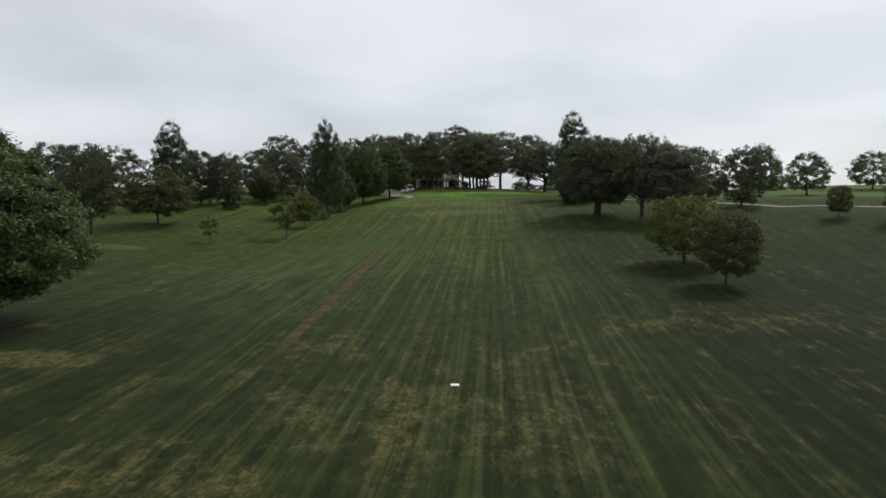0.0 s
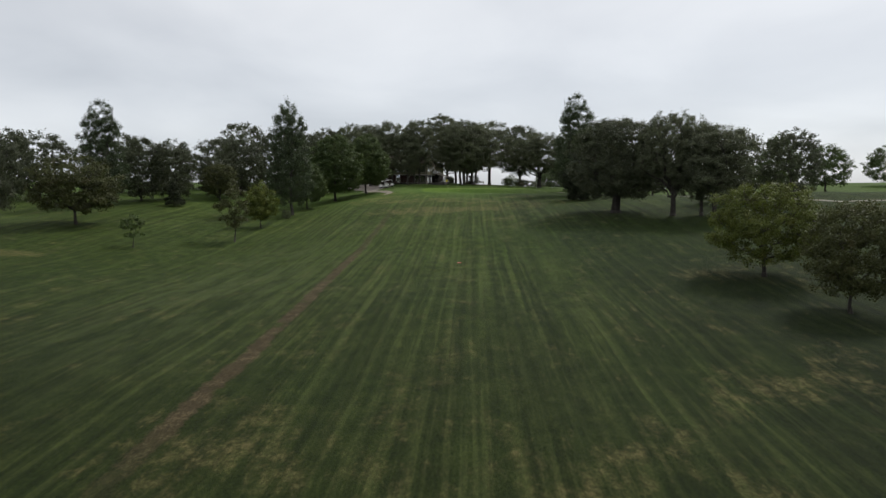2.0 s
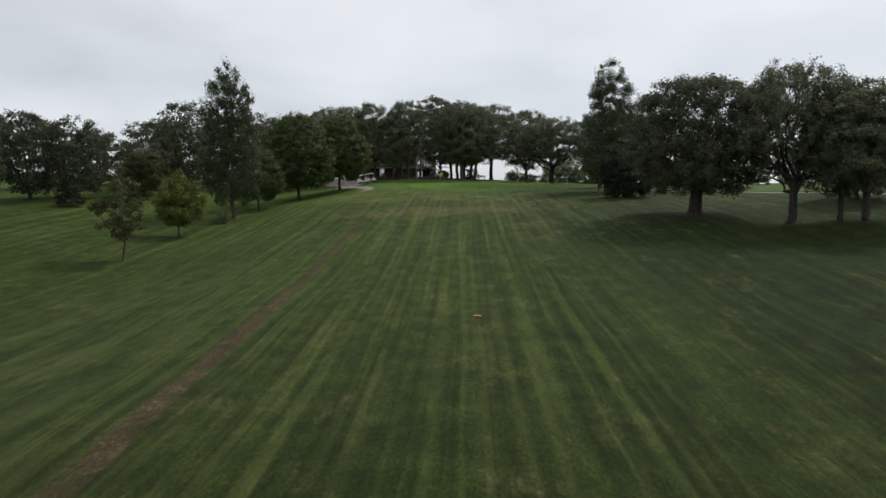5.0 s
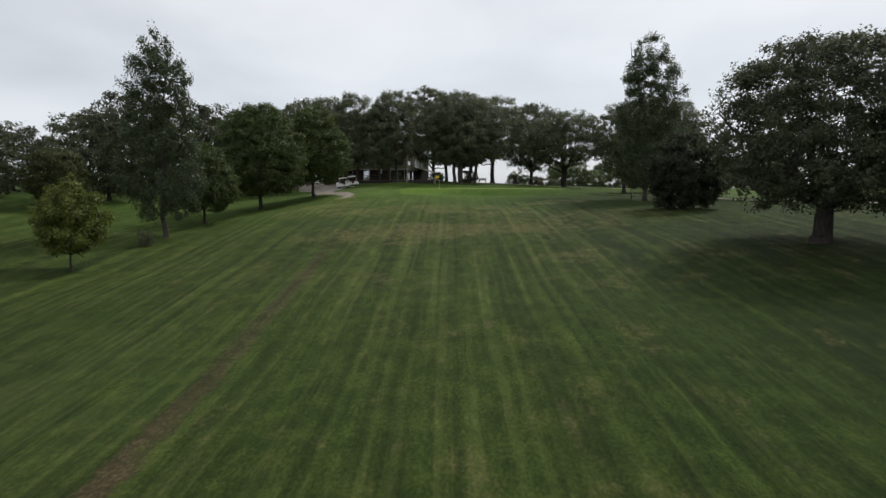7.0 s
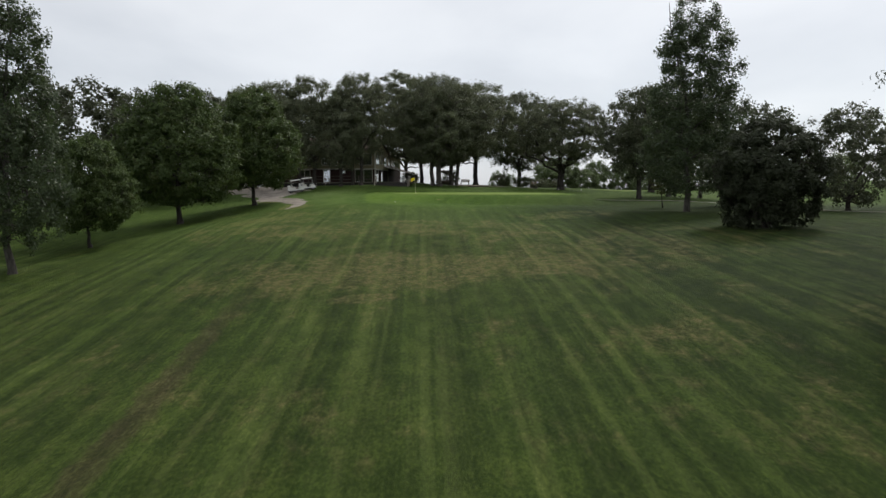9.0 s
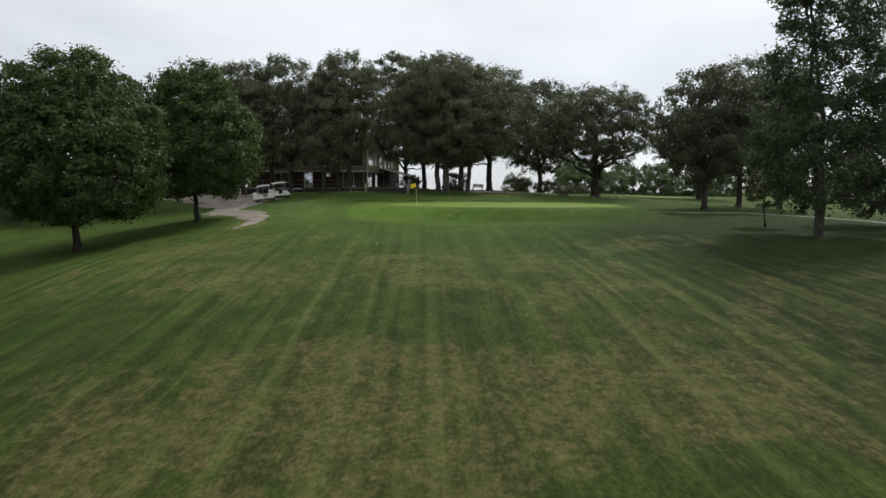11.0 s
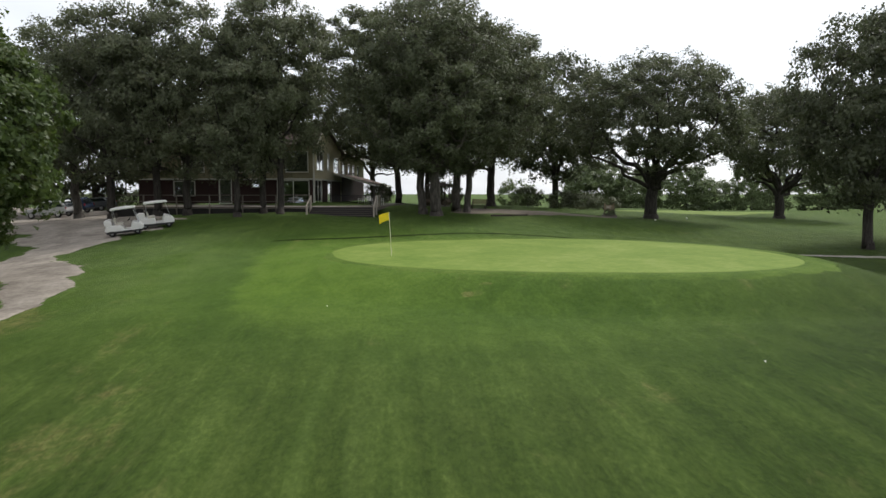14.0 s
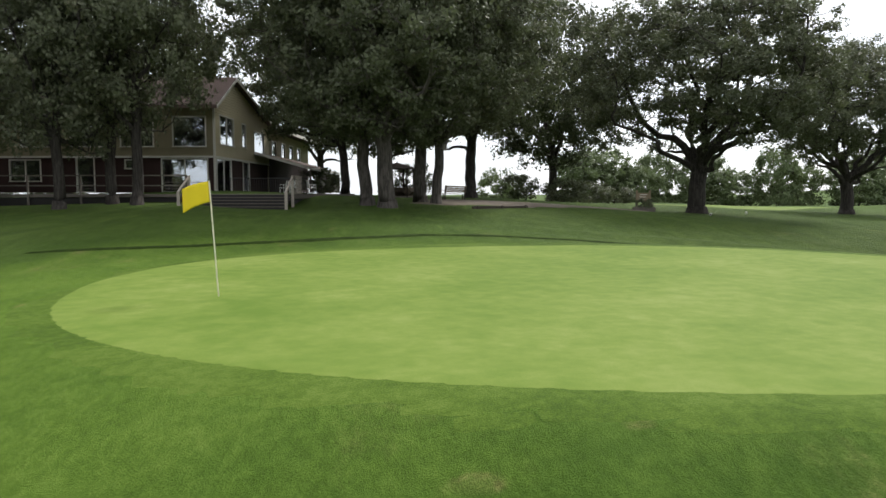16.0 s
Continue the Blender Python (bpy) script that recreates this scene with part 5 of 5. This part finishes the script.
for i in range(7):                                          # trellis beside the steps
    part("lattice_slat", rod((5.62, -3.9 + i * 0.22, 0.0), (5.62, -3.35 + i * 0.22, 1.0), 0.018, 4), WOOD_PALE, deck)
    part("lattice_slat", rod((5.64, -3.35 + i * 0.22, 0.0), (5.64, -3.9 + i * 0.22, 1.0), 0.018, 4), WOOD_PALE, deck)
part("dark_rail", boxed(0.4, 5.3, 0.9, 0.94, 0.93, 0.98), DARKP, deck, "black metal rail")
for i in range(34):
    part("baluster", rod((0.45 + i * 0.145, 0.92, 0.0), (0.45 + i * 0.145, 0.92, 0.93), 0.011, 5), DARKP, deck, "black metal baluster")


def patio_chair(m, label, mat):
    ob = tagged(new("patio_chair"), label, "chair", "chairs on the deck")
    part("seat", boxed(-0.25, 0.25, -0.25, 0.25, 0.40, 0.44, 0.012), mat, ob)
    part("backrest", prism([(0.22, 0.44), (0.26, 0.44), (0.36, 0.92), (0.32, 0.92)], "x", -0.25, 0.25, 0.01), mat, ob)
    for x in (-0.23, 0.23):
        part("armrest", boxed(x - 0.03, x + 0.03, -0.24, 0.30, 0.62, 0.65, 0.008), mat, ob)
        for y in (-0.22, 0.24):
            part("leg", rod((x, y, 0), (x * 0.95, y * 0.95, 0.63), 0.02, 8), mat, ob)
    ob.matrix_basis = m
    return ob


chair = patio_chair(HOUSE @ pose(3.5, 5.4, -0.12, 0, 0, 30), "white patio chair on the deck beside the porch", WHITE)
for x, y, a in ((4.4, 6.6, 120), (2.4, 7.0, 250)):
    copy_thing(chair, HOUSE @ pose(x, y, -0.12, 0, 0, a))
table = tagged(new("patio_table"), "round dark patio table among white chairs", "table")
part("tabletop", rod((0, 0, 0.70), (0, 0, 0.74), 0.55, 24), DARKP, table)
part("pedestal", rod((0, 0, 0.03), (0, 0, 0.70), 0.05, 12), DARKP, table)
part("foot_plate", rod((0, 0, 0), (0, 0, 0.03), 0.28, 18), DARKP, table)
table.matrix_basis = HOUSE @ pose(3.4, 6.6, -0.12)

# ---------------------------------------------------------------- flag, markers


def flagstick():
    ob = tagged(new("flagstick"), "pale leaning flagstick with a yellow flag in the cup", "flagstick")
    part("pole", rod((0, 0, -0.10), (0, 0, 2.15), 0.013, 10), POLE, ob)
    part("ferrule", rod((0, 0, 2.15), (0, 0, 2.19), 0.017, 10), DARKP, ob)
    nx, nz = 16, 10
    v, f = [], []
    for j in range(nz + 1):
        for i in range(nx + 1):
            u, w_ = i / nx, j / nz
            sag = -0.10 * u * u - 0.05 * u
            v.append((-0.015 - 0.49 * u, 0.055 * math.sin(5.2 * u + 1.2 * w_) * u + 0.03 * math.sin(9 * u) * u, 1.76 + 0.38 * w_ + sag * (1.2 - 0.4 * w_)))
    for j in range(nz):
        for i in range(nx):
            a = j * (nx + 1) + i
            f.append((a, a + 1, a + nx + 2, a + nx + 1))
    cloth = mesh_object("flag_cloth", v, f, YELLOW, ob, "yellow nylon cloth")
    th = cloth.modifiers.new("thickness", "SOLIDIFY")
    th.thickness = 0.003
    part("cup", rod((0, 0, -0.12), (0, 0, 0.004), 0.054, 20), DARKP, ob)
    return ob


stick = flagstick()
stick.matrix_basis = pose(6.28, 200.85, float(ground_z(6.28, 200.85)) + 0.012, 0, -3.2, -8)

marker = tagged(new("tee_marker"), "flat white distance marker lying in the grass", "marker")
part("plate", boxed(-0.27, 0.27, -0.19, 0.19, 0.0, 0.06, 0.012), WHITE, marker)
part("base_plate", boxed(-0.23, 0.23, -0.15, 0.15, -0.10, 0.0), DARKP, marker)
marker.matrix_basis = pose(0.93, 42.4, float(ground_z(0.93, 42.4)) + 0.03, 3, 0, 4)
marker2 = tagged(new("yardage_marker"), "flat orange-red distance marker set in the fairway", "marker")
part("plate", boxed(-0.20, 0.20, -0.14, 0.14, 0.0, 0.035, 0.010), RED, marker2)
part("base_plate", boxed(-0.16, 0.16, -0.11, 0.11, -0.10, 0.0), DARKP, marker2)
marker2.matrix_basis = pose(3.4, 97.9, float(ground_z(3.4, 97.9)) + 0.03, 3, 0, 5)

# ---------------------------------------------------------------- golf carts


def golf_cart(name, label):
    """Front to +x."""
    ob = tagged(new(name), label, "golf cart", "golf carts")
    part("chassis", boxed(-1.16, 1.16, -0.592, 0.592, 0.21, 0.36, 0.03), DARKP, ob)
    part("front_cowl", prism([(0.40, 0.30), (1.18, 0.30), (1.24, 0.46), (1.20, 0.62), (1.02, 0.78), (0.70, 0.90), (0.58, 0.94), (0.46, 0.62)], "y", -0.60, 0.60, 0.05, 3), WHITE, ob)
    part("rear_body", prism([(-1.22, 0.36), (-0.06, 0.30), (-0.02, 0.60), (-0.16, 0.74), (-0.74, 0.78), (-1.12, 0.72), (-1.24, 0.54)], "y", -0.60, 0.60, 0.05, 3), WHITE, ob)
    part("side_sill", boxed(-0.08, 0.46, -0.60, 0.60, 0.361, 0.43, 0.015), WHITE, ob)
    for y in (-0.605, 0.605):
        part("trim_strip", boxed(-1.15, 1.15, y - 0.008, y + 0.008, 0.265, 0.315), DARKP, ob)
    part("seat_cushion", boxed(-0.54, -0.04, -0.52, 0.52, 0.76, 0.88, 0.04), CREAM, ob)
    part("seat_back", prism([(-0.56, 0.86), (-0.44, 0.86), (-0.52, 1.22), (-0.62, 1.22)], "y", -0.50, 0.50, 0.035, 3), CREAM, ob)
    part("bag_well", boxed(-1.22, -0.72, -0.50, 0.50, 0.74, 1.14, 0.06), WHITE, ob)
    part("bag_rack", rod((-0.66, -0.45, 1.28), (-0.66, 0.45, 1.28), 0.016), STEEL, ob)
    part("canopy", prism([(-0.70, 1.80), (0.86, 1.84), (0.92, 1.86), (0.84, 1.91), (0.08, 1.94), (-0.66, 1.90), (-0.74, 1.85)], "y", -0.60, 0.60, 0.025, 2), WHITE, ob)
    for y in (-0.52, 0.52):
        part("front_strut", rod((1.00, y, 0.72), (0.74, y, 1.84), 0.018), STEEL, ob)
        part("rear_strut", rod((-0.60, y, 0.70), (-0.58, y, 1.84), 0.018), STEEL, ob)
        part("headlight", rod((1.12, y * 0.72, 0.60), (1.185, y * 0.72, 0.57), 0.07, 14), CREAM, ob)
    ws = part("windscreen", prism([(0.975, 0.80), (0.985, 0.80), (0.755, 1.80), (0.745, 1.80)], "y", -0.5, 0.5), GLASS, ob)
    ws.visible_shadow = False
    wh = part("steering_wheel", ring((0.34, 0.26, 1.02), (-0.75, 0, 0.66), 0.16, 0.014, 18), BLACK, ob)
    part("column", rod((0.62, 0.26, 0.74), (0.36, 0.26, 1.0), 0.02), DARKP, wh)
    part("bumper", boxed(1.16, 1.24, -0.42, 0.42, 0.28, 0.40, 0.03), DARKP, ob)
    for x in (-0.80, 0.82):
        for y in (-0.50, 0.50):
            wheel = part("wheel", rod((x, y - 0.06, 0.22), (x, y + 0.06, 0.22), 0.13, 16), DARKP, ob)
            part("tyre", ring((x, y, 0.22), (0, 1, 0), 0.15, 0.072), BLACK, wheel)
            part("hub_cap", rod((x, y + math.copysign(0.060, y), 0.22), (x, y + math.copysign(0.085, y), 0.22), 0.085, 16, 0.07), STEEL, wheel)
    return ob


def on_ground(x, y, turn, lift=0.0):
    """A pose that sits on the slope."""
    z = float(ground_z(x, y))
    nrm = Vector((-(float(ground_z(x + 0.8, y)) - float(ground_z(x - 0.8, y))) / 1.6, -(float(ground_z(x, y + 0.8)) - float(ground_z(x, y - 0.8))) / 1.6, 1)).normalized()
    q = Vector((0, 0, 1)).rotation_difference(nrm)
    return Matrix.Translation((x, y, z + lift)) @ q.to_matrix().to_4x4() @ pose(0, 0, 0, 0, 0, turn)


cart = golf_cart("golf_cart", "empty white golf cart parked at the edge of the gravel")
cart.matrix_basis = on_ground(-11.0, 217.9, 12, 0.02) @ Matrix.Scale(1.0, 4)
other = copy_thing(cart, on_ground(-9.5, 220.3, 15, 0.02) @ Matrix.Scale(1.0, 4))
tagged(other, "empty white golf cart parked behind another cart")

# ---------------------------------------------------------------- parked cars


def car(name, paint, label, tall=1.68):
    """Front to +x."""
    ob = tagged(new(name), label, "car", "parked cars")
    body = prism([(-2.25, 0.36), (2.2, 0.36), (2.28, 0.62), (2.15, 0.84), (1.15, 0.98), (-2.2, 1.02), (-2.32, 0.80)], "y", -0.90, 0.90, 0.09, 3)
    part("body", body, paint, ob)
    part("cabin", prism([(1.05, 0.97), (0.25, tall - 0.06), (-0.3, tall), (-1.8, tall - 0.05), (-2.2, 1.01)], "y", -0.80, 0.80, 0.09, 3), paint, ob)
    for y in (-0.812, 0.812):
        part("side_window", prism([(0.72, 1.04), (0.18, tall - 0.16), (-1.70, tall - 0.14), (-1.95, 1.06)], "y", y - 0.012, y + 0.012), CAR_GLASS, ob)
        part("tail_light", boxed(-2.30, -2.20, y - 0.08 if y > 0 else y, y if y > 0 else y + 0.08, 0.80, 1.02, 0.015), TAIL, ob)
    part("rear_window", prism([(-2.245, 1.06), (-2.215, 1.06), (-1.88, tall - 0.16), (-1.91, tall - 0.16)], "y", -0.62, 0.62), CAR_GLASS, ob)
    part("windscreen", prism([(1.03, 1.02), (1.06, 1.02), (0.34, tall - 0.14), (0.31, tall - 0.14)], "y", -0.66, 0.66), CAR_GLASS, ob)
    part("rear_bumper", boxed(-2.36, -2.20, -0.82, 0.82, 0.34, 0.56, 0.04), DARKP, ob)
    for x in (-1.42, 1.42):
        for y in (-0.80, 0.80):
            wheel = part("wheel", rod((x, y - 0.09, 0.34), (x, y + 0.09, 0.34), 0.22, 18), CHROME, ob)
            part("tyre", ring((x, y, 0.34), (0, 1, 0), 0.25, 0.09, 22), BLACK, wheel)
    return ob


suv = car("parked_car", CAR_WHITE, "silver-white sport utility car parked on the gravel")
suv.matrix_basis = on_ground(-24.5, 240.5, 165, 0.02)
car("parked_car", CAR_BLUE, "dark blue car parked beside a white one").matrix_basis = on_ground(-24.2, 244.8, 165, 0.02)
car("parked_car", CAR_GREY, "grey car parked under the oaks", 1.5).matrix_basis = on_ground(-23.2, 249.0, 165, 0.02)

# ---------------------------------------------------------------- garden things


def gazebo():
    ob = tagged(new("gazebo"), "small dark timber gazebo with a shallow roof among the trunks", "gazebo")
    roof_ = part("roof", rod((0, 0, 2.25), (0, 0, 2.72), 1.7, 6, 0.2), WOOD_DARK, ob)
    part("finial", rod((0, 0, 2.72), (0, 0, 2.9), 0.06, 8, 0.02), WOOD_DARK, roof_)
    for i in range(6):
        a = math.pi / 3 * i
        b = math.pi / 3 * (i + 1)
        p, q = (1.3 * math.cos(a), 1.3 * math.sin(a)), (1.3 * math.cos(b), 1.3 * math.sin(b))
        part("post", rod((*p, 0), (*p, 2.3), 0.06, 6), WOOD_DARK, ob)
        if i != 4:
            part("rail", rod((*p, 0.9), (*q, 0.9), 0.04, 6), WOOD_DARK, ob)
            part("panel", rod((*p, 0.45), (*q, 0.45), 0.36, 4), MULCH, ob)
    part("floor", rod((0, 0, -0.1), (0, 0, 0.12), 1.5, 6), WOOD_GREY, ob)
    return ob


gazebo().matrix_basis = pose(14.5, 243.0, float(ground_z(14.5, 243.0)))


def bench():
    ob = tagged(new("bench"), "tan wooden park bench beside an oak", "bench")
    for i in range(4):
        part("seat_slat", boxed(-0.8, 0.8, -0.22 + i * 0.115, -0.12 + i * 0.115, 0.43, 0.465, 0.006), WOOD_TAN, ob)
    for i in range(4):
        part("back_slat", boxed(-0.8, 0.8, 0.26 + i * 0.03, 0.29 + i * 0.03, 0.54 + i * 0.12, 0.64 + i * 0.12, 0.006), WOOD_TAN, ob)
    for x in (-0.72, 0.72):
        part("leg", boxed(x - 0.035, x + 0.035, -0.22, -0.15, 0.0, 0.43), WOOD_DARK, ob)
        part("leg", prism([(0.18, 0.0), (0.26, 0.0), (0.40, 1.02), (0.33, 1.02), (0.22, 0.46)], "x", x - 0.035, x + 0.035), WOOD_DARK, ob)
        part("armrest", boxed(x - 0.04, x + 0.04, -0.24, 0.30, 0.64, 0.68), WOOD_TAN, ob)
    return ob


bench().matrix_basis = on_ground(17.6, 235.5, 188)


def hole_sign():
    ob = tagged(new("hole_sign"), "wooden hole sign between two posts over a small planter", "sign")
    for x in (-0.42, 0.42):
        part("post", boxed(x - 0.06, x + 0.06, -0.06, 0.06, -0.2, 1.35, 0.01), WOOD_TAN, ob)
    board = part("board", boxed(-0.355, 0.355, -0.03, 0.03, 0.62, 1.18, 0.01), WOOD_TAN, ob)
    for i in range(3):
        part("bar", boxed(-0.25, 0.25 - 0.1 * i, -0.036, -0.031, 1.05 - 0.15 * i, 1.09 - 0.15 * i), CREAM, board)
    part("planter", boxed(-0.75, 0.62, -0.75, -0.25, -0.1, 0.26, 0.02), WOOD_GREY, ob)
    return ob


hs = hole_sign()
hs.matrix_basis = pose(29.3, 230.3, float(ground_z(29.3, 230.3)), 0, 0, -12)
plant(bushes[1], 29.1, 229.75, 0.75, 0.6, 0, "leafy green plants filling the sign planter", "plant", sink=-0.12)


# ---------------------------------------------------------------- small things in the grass


def ball(radius, rings=8, sides=12):
    bm = bmesh.new()
    bmesh.ops.create_uvsphere(bm, u_segments=sides, v_segments=rings, radius=radius)
    for f in bm.faces:
        f.smooth = True
    return bm


TEES = ((33.4, 229.0), (38.9, 233.4))
BALLS = ((15.3, 184.0), (3.3, 191.5), (2.1, 177.3))
TEE = None
for x, y in TEES:
    if TEE is None:
        TEE = tagged(new("tee_marker"), "round white tee marker standing in the grass", "marker", "tee markers")
        part("knob", ball(0.085), WHITE, TEE).location = (0, 0, 0.10)
        part("spike", rod((0, 0, -0.1), (0, 0, 0.03), 0.015, 8), DARKP, TEE)
        TEE.matrix_basis = pose(x, y, float(ground_z(x, y)))
    else:
        copy_thing(TEE, pose(x, y, float(ground_z(x, y))))
BALL = None
for x, y in BALLS:
    if BALL is None:
        bm = ball(0.022)
        me = bpy.data.meshes.new("golf_ball")
        bm.to_mesh(me)
        bm.free()
        me.materials.append(WHITE)
        BALL = tagged(new("golf_ball", me), "white golf ball lying in the short grass", "golf ball", "golf balls")
        BALL.matrix_basis = pose(x, y, float(ground_z(x, y)) + 0.018)
    else:
        copy_thing(BALL, pose(x, y, float(ground_z(x, y)) + 0.018))


def timber_edging():
    ob = tagged(new("timber_edging"), "low dark weathered timber edging beside the earth track", "edging")
    for i in range(2):
        part("beam", boxed(-1.95 + i * 1.96, -0.02 + i * 1.96, -0.10, 0.10, -0.12, 0.20 - 0.02 * i, 0.015), WOOD_DARK, ob)
    for x in (-1.7, 0.0, 1.7):
        part("stake", boxed(x - 0.045, x + 0.045, -0.19, -0.105, -0.2, 0.24, 0.01), WOOD_DARK, ob)
    return ob


timber_edging().matrix_basis = pose(18.7, 226.9, float(ground_z(18.7, 226.9)) - 0.06, 0, 0, 20)
